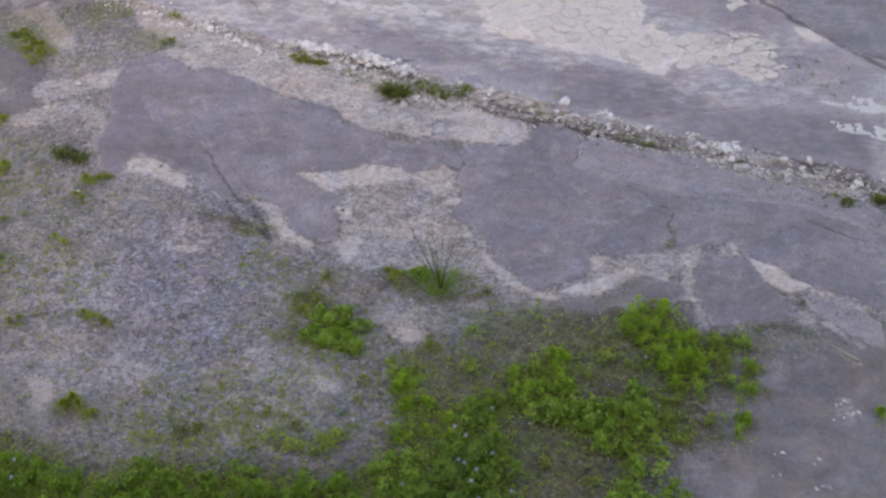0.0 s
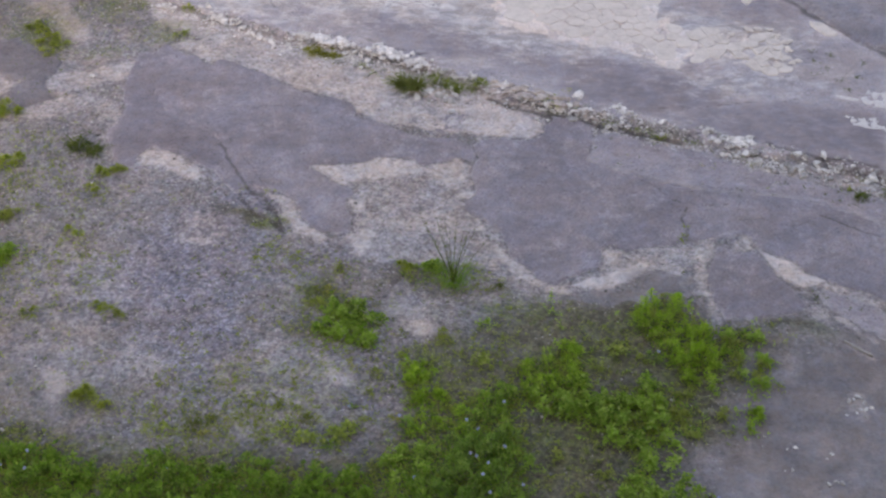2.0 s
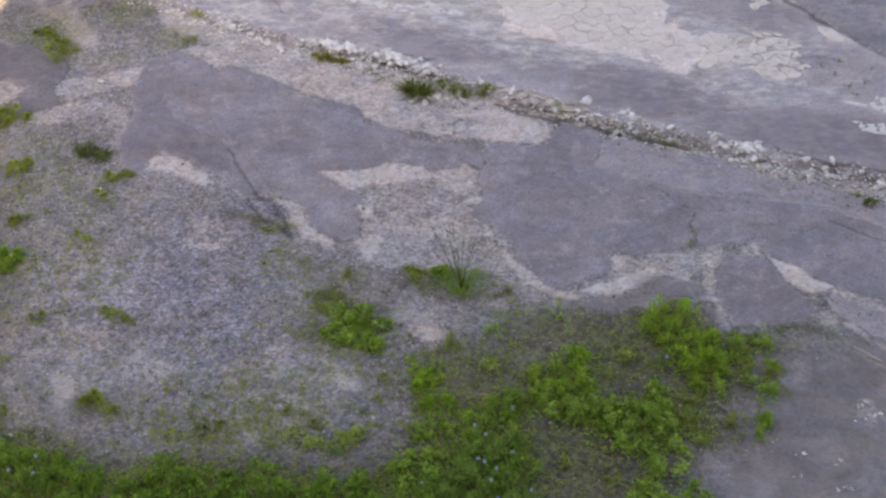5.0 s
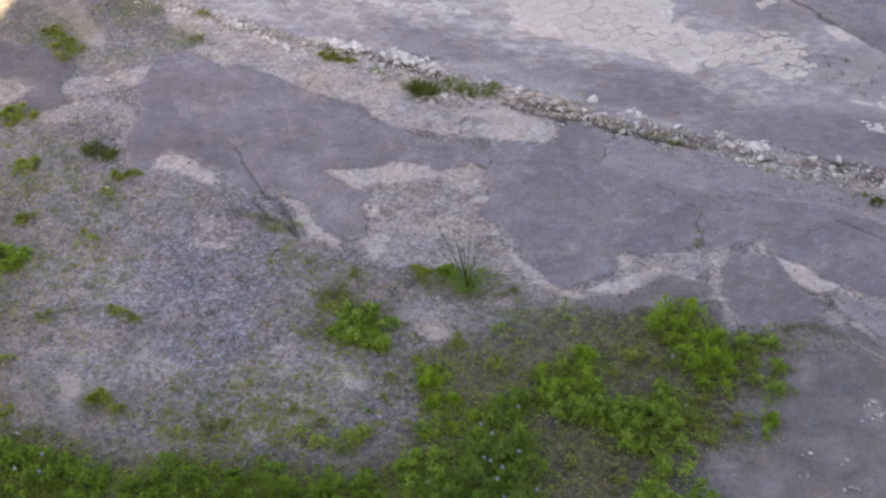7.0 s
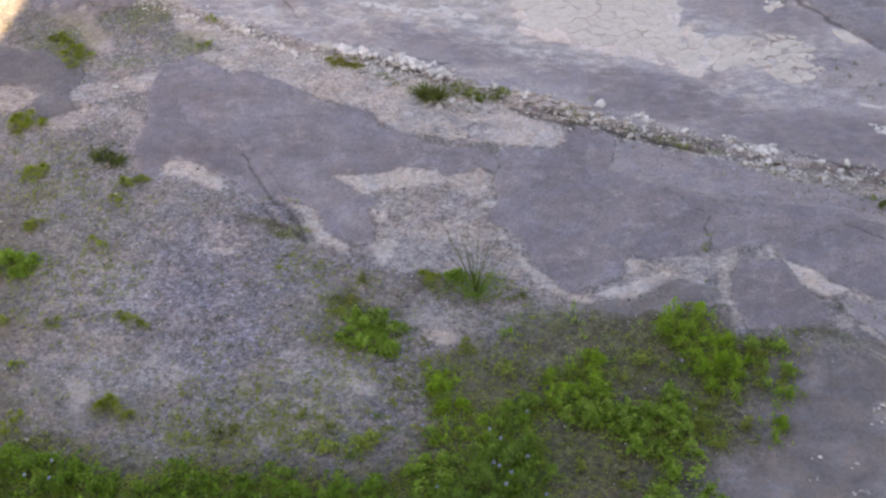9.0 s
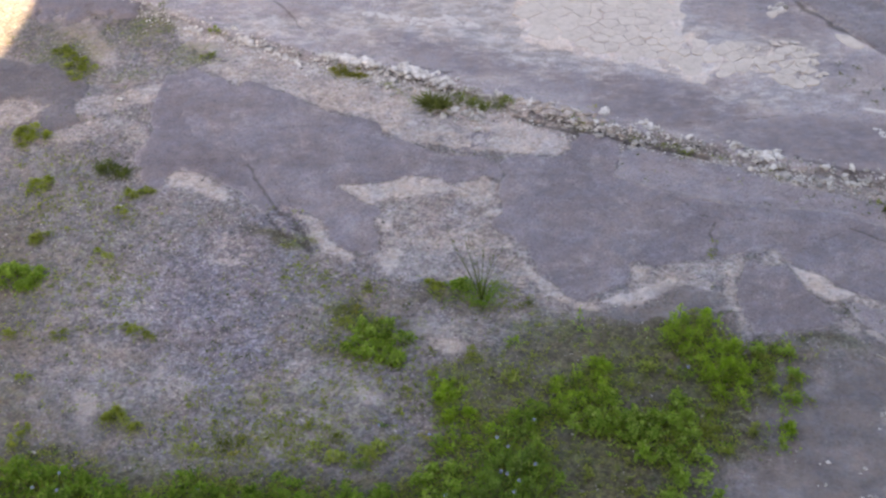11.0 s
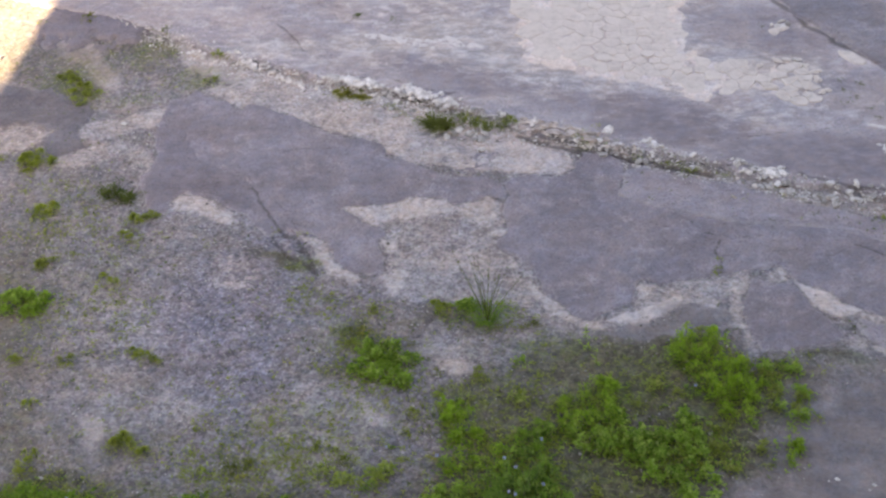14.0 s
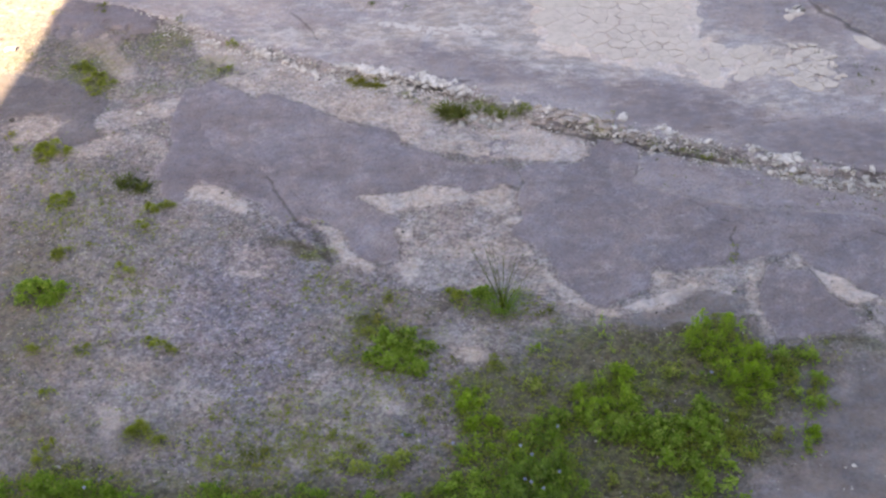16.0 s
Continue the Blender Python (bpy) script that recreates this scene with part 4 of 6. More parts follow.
PATCH_D = [(-5.93, 15.40), (-5.62, 15.51), (-5.32, 15.43), (-5.09, 15.33), (-4.90, 15.41), (-4.69, 15.21), (-4.51, 15.13), (-4.31, 15.03),
    (-4.26, 14.84), (-4.29, 14.63), (-4.37, 14.50), (-4.37, 14.32), (-4.29, 14.18), (-4.21, 14.08), (-4.28, 14.00), (-4.43, 13.94),
    (-4.58, 13.87), (-4.69, 13.97), (-4.76, 14.15), (-4.73, 14.29), (-4.67, 14.40), (-4.80, 14.46), (-4.96, 14.57), (-5.13, 14.59),
    (-5.38, 14.53), (-5.68, 14.41)]
PATCH_E = [(4.46, 16.55), (4.82, 15.99), (5.14, 15.50), (5.35, 15.16), (5.77, 14.96), (6.98, 14.82), (8.29, 17.84), (4.04, 17.82)]
patch("asphalt_patch", PATCH_A, 0.011, M_ASPHALT, "smooth grey asphalt layer with broken edges and a weedy crack", "asphalt patch", cracks=CRACKS)
PATCH_M = [(-3.44, 14.42), (-3.12, 14.42), (-2.84, 13.85), (-2.34, 13.41), (-2.14, 12.93), (-1.97, 12.48), (-2.18, 12.60), (-2.29, 12.73),
    (-2.52, 12.91), (-2.71, 13.06), (-2.87, 13.12), (-3.02, 13.11), (-3.11, 12.96), (-3.13, 12.80), (-3.24, 12.82), (-3.34, 12.94),
    (-3.38, 13.15), (-3.48, 13.30), (-3.48, 13.42), (-3.38, 13.60), (-3.38, 13.84), (-3.40, 14.07), (-3.46, 14.25)]
patch("asphalt_patch", PATCH_M, 0.004, M_STAINED, "dark stained end of the smooth grey asphalt layer", "asphalt patch", sandy=0.0, lift=0.011, ragged=0.05, slope=0.08)
patch("asphalt_patch", PATCH_B, 0.011, M_ASPHALT, "large smooth grey asphalt layer with fine cracks", "asphalt patch", cracks=CRACKS)
PATCH_N = [(0.00, 13.42), (0.07, 13.62), (0.17, 13.73), (0.37, 13.81), (0.55, 13.77), (0.51, 13.60), (0.41, 13.49), (0.21, 13.36), (0.06, 13.29)]
patch("asphalt_patch", PATCH_N, 0.008, M_ASPHALT, "small crumbled asphalt remnant in the sand by the kerb", "asphalt patch", sandy=0.0, ragged=0.05, holes=-0.25)
patch("asphalt_patch", PATCH_C, 0.012, M_ASPHALT, "small rounded remnant of grey asphalt beside the weeds", "asphalt patch", sandy=0.6)
patch("asphalt_patch", PATCH_D, 0.015, M_MOSSY, "dark mossy asphalt remnant near the sunlit corner", "asphalt patch", sandy=0.0)
patch("asphalt_patch", PATCH_E, 0.02, M_DARK, "dark asphalt beyond a long crack on the pavement", "asphalt patch", lift=0.055, sandy=0.0, ragged=0.03)


PATCH_J = [(1.91, 13.43), (2.14, 13.43), (2.44, 13.30), (2.80, 13.18), (3.22, 13.05), (3.44, 12.89), (3.72, 12.72), (4.06, 12.58), (4.39, 12.45),
    (4.83, 12.25), (5.71, 11.56), (5.59, 11.16), (4.73, 11.82), (4.31, 12.04), (3.98, 12.20), (3.58, 12.26), (3.17, 12.30), (2.58, 12.46),
    (2.07, 12.71), (1.79, 12.87), (1.88, 13.19)]
PATCH_Q = [(3.94, 10.82), (4.19, 10.69), (4.43, 10.55), (4.60, 10.37), (4.51, 9.98), (4.23, 10.15), (4.10, 10.31), (3.99, 10.41), (3.88, 10.57),
    (3.86, 10.71)]
patch("asphalt_patch", PATCH_J, 0.012, M_PALE, "pale dusty asphalt strip along the broken kerb", "asphalt patch", sandy=0.0, ragged=0.03)
patch("asphalt_patch", PATCH_Q, 0.006, M_PALE, "pale speckled asphalt remnant beside the sandy strip", "asphalt patch", sandy=0.5)
PATCH_G = [(-5.33, 16.67), (-5.19, 17.20), (-4.66, 17.44), (-4.13, 17.13), (-3.82, 16.82), (-4.08, 16.38), (-4.58, 16.49), (-4.97, 16.43)]
patch("asphalt_patch", PATCH_G, 0.012, M_STAINED, "dark stained asphalt where the kerb runs out", "asphalt patch", sandy=0.0, lift=0.03, ragged=0.2)


# ---- the house behind, whose shade lies over the place ----
def box_mesh(bm, x0, x1, y0, y1, z0, z1):
    m = Matrix.Translation(((x0 + x1) / 2, (y0 + y1) / 2, (z0 + z1) / 2)) @ Matrix.Diagonal((x1 - x0, y1 - y0, z1 - z0, 1))
    bmesh.ops.create_cube(bm, size=1, matrix=m)


HOUSE_X = -7.54
bm = bmesh.new()
box_mesh(bm, HOUSE_X, 40.0, -12.0, -0.5, -0.3, 24.0)
tagged(part("wall_south", bm, M_WALL), "plain rendered house wall behind the window", "wall", kind="structure")


# ---- cracked cream concrete on the pavement ----
def clip(poly, nx, ny, c):
    """The part of a convex outline where nx * x + ny * y <= c."""
    out = []
    for (ax, ay), (bx, by) in zip(poly, poly[1:] + poly[:1]):
        da, db = nx * ax + ny * ay - c, nx * bx + ny * by - c
        if da <= 0:
            out.append((ax, ay))
        if da * db < 0:
            t = da / (da - db)
            out.append((ax + t * (bx - ax), ay + t * (by - ay)))
    return out


MAJOR = [[(1.54, 16.60), (1.51, 16.18), (1.48, 15.93), (1.52, 15.77), (1.60, 15.51), (1.60, 15.35)],
         [(0.90, 15.86), (1.18, 15.82), (1.49, 15.80)],
         [(0.92, 15.48), (1.19, 15.43), (1.36, 15.40), (1.59, 15.35)],
         [(1.48, 15.93), (1.75, 15.95), (1.96, 15.99), (2.10, 15.91), (2.26, 15.82)],
         [(1.96, 15.99), (1.97, 16.60)],
         [(1.81, 15.91), (1.76, 15.64), (2.00, 15.58)],
         [(2.45, 16.32), (2.53, 15.98), (2.65, 15.81)],
         [(2.62, 15.51), (2.59, 15.00), (2.76, 14.94)],
         [(2.12, 15.45), (2.34, 15.58), (2.49, 15.64)],
         [(2.93, 15.52), (3.02, 15.13), (3.14, 15.01)]]


def crack_cells(seeds, reach, gap):
    """Each seed's own cell, drawn in by half the gap; the gap is wide where a major crack runs."""
    for i, (sx, sy) in enumerate(seeds):
        r = reach(sx, sy)
        poly = [(sx + r * math.cos(a), sy + r * math.sin(a)) for a in np.linspace(0, 2 * math.pi, 11)[:-1]]
        near = np.hypot(seeds[:, 0] - sx, seeds[:, 1] - sy)
        for j in np.argsort(near)[1:26]:
            dx, dy = seeds[j][0] - sx, seeds[j][1] - sy
            n = math.hypot(dx, dy)
            g = gap * (0.05, 0.1, 0.2, 0.05, 0.7, 0.2, 0.1, 0.5, 0.1, 0.3)[(i * 7 + j * 7 + i * j) % 10]
            mx, my = np.array([sx + dx / 2]), np.array([sy + dy / 2])
            if min(float(line_distance(mx, my, line)[0]) for line in MAJOR) < 0.05:
                g = 0.022
            poly = clip(poly, dx / n, dy / n, (dx * (sx + dx / 2) + dy * (sy + dy / 2)) / n - g / 2)
            if len(poly) < 3:
                break
        if len(poly) >= 3:
            yield sx, sy, poly


def scatter(inside, box, radius, tries, seed):
    """Seeds no closer to one another than radius(x, y)."""
    rng = np.random.default_rng(seed)
    got = []
    for _ in range(tries):
        x, y = rng.uniform(box[0], box[1]), rng.uniform(box[2], box[3])
        if inside(x, y) and all((x - a) ** 2 + (y - b) ** 2 > radius(x, y) ** 2 for a, b in got):
            got.append((x, y))
    return np.array(got)


def slab_piece(sx, sy, poly, top, rng):
    """One piece with a worn, chamfered and slightly wavering rim."""
    ring = []
    for (ax, ay), (bx, by) in zip(poly, poly[1:] + poly[:1]):
        length = math.hypot(bx - ax, by - ay)
        if length < 0.012:
            continue
        for k in range(2 if length > 0.1 else 1):
            t = k / 2
            wob = 0.0 if k == 0 else rng.normal(0, 0.035 * length)
            ring.append((ax + t * (bx - ax) - wob * (by - ay) / length, ay + t * (by - ay) + wob * (bx - ax) / length))
    if len(ring) < 3:
        return None
    bm = bmesh.new()
    tilt = rng.normal(0, 0.006, 2)
    rings = []
    for shrink, z in ((1.0, -0.03), (1.0, top - 0.007), (0.0, top)):
        row = []
        for x, y in ring:
            dx, dy = x - sx, y - sy
            d = math.hypot(dx, dy)
            f = 1.0 if shrink else max(0.5, 1 - 0.010 / d)
            row.append(bm.verts.new((dx * f, dy * f, z + (tilt[0] * dx + tilt[1] * dy if z > 0 else 0))))
        rings.append(row)
    for a, b in zip(rings, rings[1:]):
        for i in range(len(a)):
            j = (i + 1) % len(a)
            bm.faces.new((a[i], a[j], b[j], b[i]))
    bm.faces.new(rings[-1])
    return bm


def cracked_slab(name, outline, radius, gap, top, material, label, category, seed, lift, drop=0.0, margin=0.0):
    xs, ys = [p[0] for p in outline], [p[1] for p in outline]
    box = (min(xs), max(xs), min(ys), max(ys))

    def inside(x, y):
        return outline_distance(np.array([x]), np.array([y]), outline)[0] + 0.10 * fractal(np.array([x]), np.array([y]), 3.0, 1)[0] < -margin

    wide = (box[0] - 0.5, box[1] + 0.5, box[2] - 0.5, box[3] + 0.5)
    seeds = scatter(lambda x, y: True, wide, radius, 6000, seed)
    built = np.array([inside(x, y) for x, y in seeds])
    rng = np.random.default_rng(seed)
    cx, cy = float(seeds[built, 0].mean()), float(seeds[built, 1].mean())
    root = holder(name, cx, cy, lift, label, category)
    for sx, sy, poly in crack_cells(seeds, lambda x, y: 1.5 * radius(x, y), gap):
        if not inside(sx, sy) or rng.random() < drop:
            continue
        bm = slab_piece(sx, sy, poly, top * rng.uniform(0.92, 1.06), rng)
        if bm:
            piece = part("concrete_piece", bm, material, root)
            piece.location = (sx - cx, sy - cy, float(ground_height(np.array([sx]), np.array([sy]))[0]))
    return root


CREAM = [(0.92, 17.18), (0.84, 16.31), (0.91, 15.77), (1.16, 15.45), (1.56, 15.33), (1.96, 15.15), (2.29, 15.05), (2.55, 14.88), (2.82, 14.68),
    (3.03, 14.56), (3.21, 14.82), (3.35, 15.20), (3.30, 15.44), (3.08, 15.62), (2.97, 15.81), (2.94, 16.12), (3.11, 17.20)]
CRUMBS = [(3.20, 15.44), (3.37, 15.39), (3.58, 15.47), (3.71, 15.36), (3.83, 15.24), (4.07, 15.50), (4.28, 15.45), (4.46, 15.08), (4.40, 14.89),
    (4.30, 14.81), (4.27, 14.52), (4.08, 14.43), (3.90, 14.54), (3.75, 14.76), (3.63, 14.88), (3.42, 14.86), (3.11, 14.76)]
cracked_slab("cracked_concrete", CREAM, lambda x, y: 0.13 + 0.13 * float(smoothstep(-x, -2.3, -0.6)) + 0.22 * float(np.clip(value_noise(x, y, 2.1, 2), 0, 1)) ** 1.5, 0.0062, 0.016, M_CREAM,
             "cream concrete crust broken into many cracked pieces", "concrete crust", 5, 0.055, 0.0, 0.12)
cracked_slab("cracked_concrete", CRUMBS, lambda x, y: 0.09 + 0.12 * float(abs(value_noise(x, y, 4, 1))), 0.010, 0.014, M_CREAM,
             "crumbling edge of the cream concrete in small pieces", "concrete crust", 9, 0.055, 0.3)


layer("pale_dust", lambda x, y: outline_distance(x, y, CREAM) - 0.04, (-0.8, 3.8, 14.2, 18.8), 0.003, M_DUST,
      "pale cream dust round the cracked concrete", "dust", lift=0.055, sandy=0.0, step=0.03, ragged=0.14, slope=0.12)
layer("concrete_crust", lambda x, y: outline_distance(x, y, CREAM), (-0.8, 3.8, 14.2, 18.8), 0.008, M_CRUST,
      "worn cream concrete crust with a ragged rim", "concrete crust", lift=0.055, sandy=0.0, step=0.022, ragged=0.06, cracks=[(line, 0.045) for line in MAJOR])
layer("concrete_crust", lambda x, y: outline_distance(x, y, CRUMBS), (2.8, 5.0, 14.0, 16.2), 0.006, M_CRUST,
      "crumbled thin rim of the cream concrete crust", "concrete crust", lift=0.055, sandy=0.0, step=0.022, ragged=0.10, holes=-0.35)


# ---- worn pale streaks on the pavement ----
STREAKS = [[(4.69, 14.14), (4.90, 14.11), (5.09, 14.07), (5.19, 14.18), (5.38, 14.16), (5.48, 14.02), (5.75, 14.04), (5.67, 13.77), (5.43, 13.84), 
    (5.17, 13.84), (5.06, 13.93), (4.81, 14.00)],
           [(4.82, 13.68), (5.12, 13.64), (5.36, 13.55), (5.66, 13.48), (5.61, 13.29), (5.30, 13.31), (5.07, 13.41), (4.85, 13.50)],
           [(-1.17, 16.44), (-0.73, 16.35), (-0.30, 16.24), (-0.01, 16.22), (0.38, 16.11), (0.41, 16.00), (0.13, 16.05), (-0.23, 16.13), (-0.66, 16.19), 
    (-1.09, 16.32)],
           [(-1.22, 16.44), (-0.86, 16.33), (-0.57, 16.28), (-0.14, 16.01), (-0.21, 15.99), (-0.57, 16.12), (-0.93, 16.31), (-1.19, 16.36)],
           [(-0.07, 16.31), (0.22, 16.20), (0.42, 16.03), (0.28, 15.99), (-0.03, 16.17)]]
for outline in STREAKS:
    patch("paint_streak", outline, 0.007, M_PAINT, "worn pale streak of paint and lime on the pavement", "paint mark", lift=0.060, sandy=0.0, ragged=0.03, step=0.014, slope=0.03, holes=-0.6)


# ---- flat flakes of pale concrete ----
FLAKES = [[(4.78, 15.73), (4.87, 15.70), (4.97, 15.65), (5.04, 15.52), (5.10, 15.42), (5.04, 15.35), (4.94, 15.36), (4.86, 15.44), (4.80, 15.54)],
          [(4.04, 16.24), (4.13, 16.30), (4.30, 16.33), (4.34, 16.27), (4.23, 16.22), (4.16, 16.19), (4.09, 16.05), (4.06, 16.13)]]
for outline in FLAKES:
    patch("concrete_flake", outline, 0.014, M_CREAM, "flat flake of pale concrete beside the long crack", "concrete flake", lift=0.058, sandy=0.0, ragged=0.02, step=0.014, kind="")


# ---- stones ----
def stone_mesh(name, seed, material, flat=0.6, rough=0.28, cuts=2):
    bm = bmesh.new()
    bmesh.ops.create_icosphere(bm, subdivisions=cuts, radius=1.0)
    rng = np.random.default_rng(seed)
    planes = [Vector(rng.normal(0, 1, 3)).normalized() for _ in range(13)]
    cut = [rng.uniform(0.42, 0.75) for _ in planes]
    for v in bm.verts:
        p = v.co.copy()
        for n, c in zip(planes, cut):
            over = p.dot(n) - c
            if over > 0:
                p -= n * over
        p *= 1 + rough * noise.noise(p * 1.7 + Vector((seed * 3.1, 0, 0))) + 0.3 * rough * noise.noise(p * 6.0)
        v.co = (p.x, p.y, p.z * flat)
    me = bpy.data.meshes.new(name)
    bm.to_mesh(me)
    bm.free()
    me.materials.append(material)
    return me


STONES = [stone_mesh("rubble_stone", k, M_RUBBLE, 0.7, 0.45) for k in range(8)]
FLATS = [stone_mesh("kerb_piece", 60 + k, M_BEIGE, 0.5, 0.5, 3) for k in range(4)]
KERBS = [stone_mesh("kerb_piece", 20 + k, M_KERB, 0.6, 0.5, 3) for k in range(5)]
KERB_XY = np.array(KERB_LINE)
rng = np.random.default_rng(12)


def ground_at(x, y):
    p = np.array([x]), np.array([y])
    up = float(smoothstep(kerb_side(*p), -0.05, 0.06)[0])
    return float(ground_height(*p)[0]) + 0.05 * up


def stone(mesh, x, y, sx, sy, sz, turn, label, category, group, sink=0.35, z=None):
    ob = new(mesh.name.split(".")[0], mesh)
    ob.location = (x, y, (ground_at(x, y) if z is None else z) + sz * 0.55 * (1 - sink))
    ob.scale, ob.rotation_euler = (sx, sy, sz), (rng.normal(0, 0.1), rng.normal(0, 0.1), turn)
    return tagged(ob, label, category, group)


KERB_PIECES = [(-3.22, 16.12, 0.06), (-3.11, 16.04, 0.06), (-2.60, 15.80, 0.06), (-2.47, 15.75, 0.07), (-2.33, 15.68, 0.06), (-1.98, 15.41, 0.05), (-1.84, 15.31, 0.05), (-2.09, 15.49, 0.04), (0.58, 14.45, 0.05), (0.97, 14.29, 0.05),
    (-1.42, 15.36, 0.08), (-1.30, 15.31, 0.10), (-1.17, 15.27, 0.13), (-1.01, 15.21, 0.13), (-0.85, 15.11, 0.09), (-0.53, 15.08, 0.10), 
    (-0.41, 14.99, 0.11), (-0.26, 14.89, 0.12), (-0.12, 14.78, 0.11), (0.02, 14.69, 0.08), (1.81, 14.04, 0.07), (1.85, 13.78, 0.06), 
    (2.23, 13.84, 0.08), (2.33, 13.75, 0.06), (3.39, 13.25, 0.08), (3.49, 13.16, 0.08), (4.16, 16.31, 0.06), (4.25, 16.39, 0.05)]
for x, y, r in KERB_PIECES:
    for k in range(9):
        q = r * rng.uniform(0.25, 0.7)
        stone(KERBS[int(rng.integers(5))], x + rng.normal(0, 0.6 * r), y + rng.normal(0, 0.03), q * 1.25, q * 0.85 + 0.012, 0.03 + 0.2 * q, -0.33 + rng.normal(0, 0.5), "chunk of broken whitewashed kerb in the rubble", "kerb piece", "pieces of the broken kerb")
for x, y, r in [(0.86, 14.37, 0.05), (0.92, 14.28, 0.06), (1.02, 14.28, 0.06), (1.06, 14.19, 0.08), (1.18, 14.19, 0.06), (1.21, 14.09, 0.07), (1.32, 14.12, 0.06), 
    (1.35, 14.05, 0.08), (1.47, 14.03, 0.06), (1.49, 13.96, 0.07), (1.59, 13.98, 0.06), (1.64, 13.90, 0.06), (1.74, 13.87, 0.06), (1.84, 13.80, 0.05), 
    (1.94, 13.73, 0.05), (2.07, 13.69, 0.04)]:
    for k in range(3):
        q = r * rng.uniform(0.45, 1.1)
        stone(FLATS[int(rng.integers(4))], x + rng.normal(0, 0.7 * r), y + rng.normal(0.0, 0.04), q * rng.uniform(1.1, 2.0), q * 0.8, rng.uniform(0.03, 0.065), -0.3 + rng.normal(0, 0.35), "eroded beige piece of broken kerb edge", "kerb piece", "beige kerb pieces")
LUMPS = [stone_mesh("concrete_lump", 80 + k, M_CREAM, 0.6, 0.5, 3) for k in range(4)]
for x, y, r in [(3.67, 15.29, 0.07), (3.83, 15.39, 0.07), (4.02, 15.47, 0.08), (4.16, 15.55, 0.07), (4.28, 15.39, 0.09), (4.38, 15.24, 0.07), (4.41, 15.03, 0.07), 
    (4.27, 14.86, 0.08), (4.12, 14.69, 0.08), (3.97, 14.74, 0.08), (3.85, 14.91, 0.07), (4.13, 15.11, 0.08), (3.52, 15.19, 0.05), (4.41, 14.81, 0.06)]:
    for k in range(2):
        q = r * rng.uniform(0.6, 1.1)
        stone(LUMPS[int(rng.integers(4))], x + rng.normal(0, 0.6 * r), y + rng.normal(0, 0.04), q * 1.2, q * 0.9, 0.02 + 0.12 * q, rng.uniform(0, 6.3), "crumbled lump of cream concrete on the pavement", "concrete lump", "lumps of cream concrete", z=0.06)
RUBBLE = [(-2.99, 16.15, 0.28, 4.00), (-2.38, 15.71, 0.41, 14.00), (-1.88, 15.49, 0.34, 14.00), (-1.38, 15.13, 0.28, 12.00), (-0.83, 14.91, 0.34, 18.00), 
    (-0.48, 14.70, 0.33, 14.00), (0.05, 14.16, 0.33, 26.00), (0.31, 14.11, 0.26, 16.00), (0.51, 14.40, 0.27, 10.00), (0.96, 14.05, 0.33, 14.00), 
    (1.53, 13.88, 0.39, 16.00), (2.10, 13.65, 0.32, 14.00), (2.47, 13.54, 0.32, 10.00), (3.01, 13.32, 0.32, 10.00), (3.22, 13.25, 0.19, 14.00), 
    (3.36, 13.14, 0.19, 22.00), (3.50, 13.03, 0.19, 34.00), (3.65, 12.97, 0.19, 14.00), (3.83, 12.95, 0.31, 24.00), (4.17, 12.78, 0.25, 22.00), 
    (4.33, 12.78, 0.25, 18.00), (4.52, 12.68, 0.31, 22.00), (4.87, 12.59, 0.31, 14.00), (5.20, 12.44, 0.37, 14.00)]
for x, y, r, n in RUBBLE:
    for _ in range(int(n)):
        size = 0.016 + 0.045 * rng.random() ** 2.6
        if size < 0.0192:
            continue
        sx = x + rng.uniform(-r, r)
        sy = float(np.interp(sx, KERB_XY[:, 0], KERB_XY[:, 1])) + (y - float(np.interp(x, KERB_XY[:, 0], KERB_XY[:, 1]))) + rng.normal(0, 0.11)
        stone(STONES[int(rng.integers(8))], sx, sy, size * rng.uniform(0.9, 1.5), size, size * rng.uniform(0.6, 1.0), rng.uniform(0, 6.3),
              "small pale rubble stone along the crumbled kerb", "stone", "rubble along the kerb")
LOOSE = [(-5.73, 16.06, 0.1), (3.2, 8.43, 0.011), (3.48, 8.28, 0.017), (3.56, 8.3, 0.014), (3.2, 8.68, 0.011), (3.57, 8.62, 0.017), (3.13, 8.43, 0.007),
    (3.98, 9.31, 0.024), (3.92, 9.28, 0.017), (4, 9.15, 0.017), (3.91, 9.12, 0.011), (3.75, 9.15, 0.014), (-2.45, 10.68, 0.014), (-3.69, 8.91, 0.021),
    (-2.13, 8.45, 0.017), (-1.85, 15.04, 0.017), (-4.68, 14.42, 0.024), (-3.84, 14.52, 0.027), (3.07, 12.8, 0.017), (-3.5, 12.46, 0.017), (4.17, 11.26, 0.011),
    (-3.85, 14.52, 0.06), (3.43, 13.25, 0.09), (3.55, 13.14, 0.08), (3.34, 13.22, 0.07)]
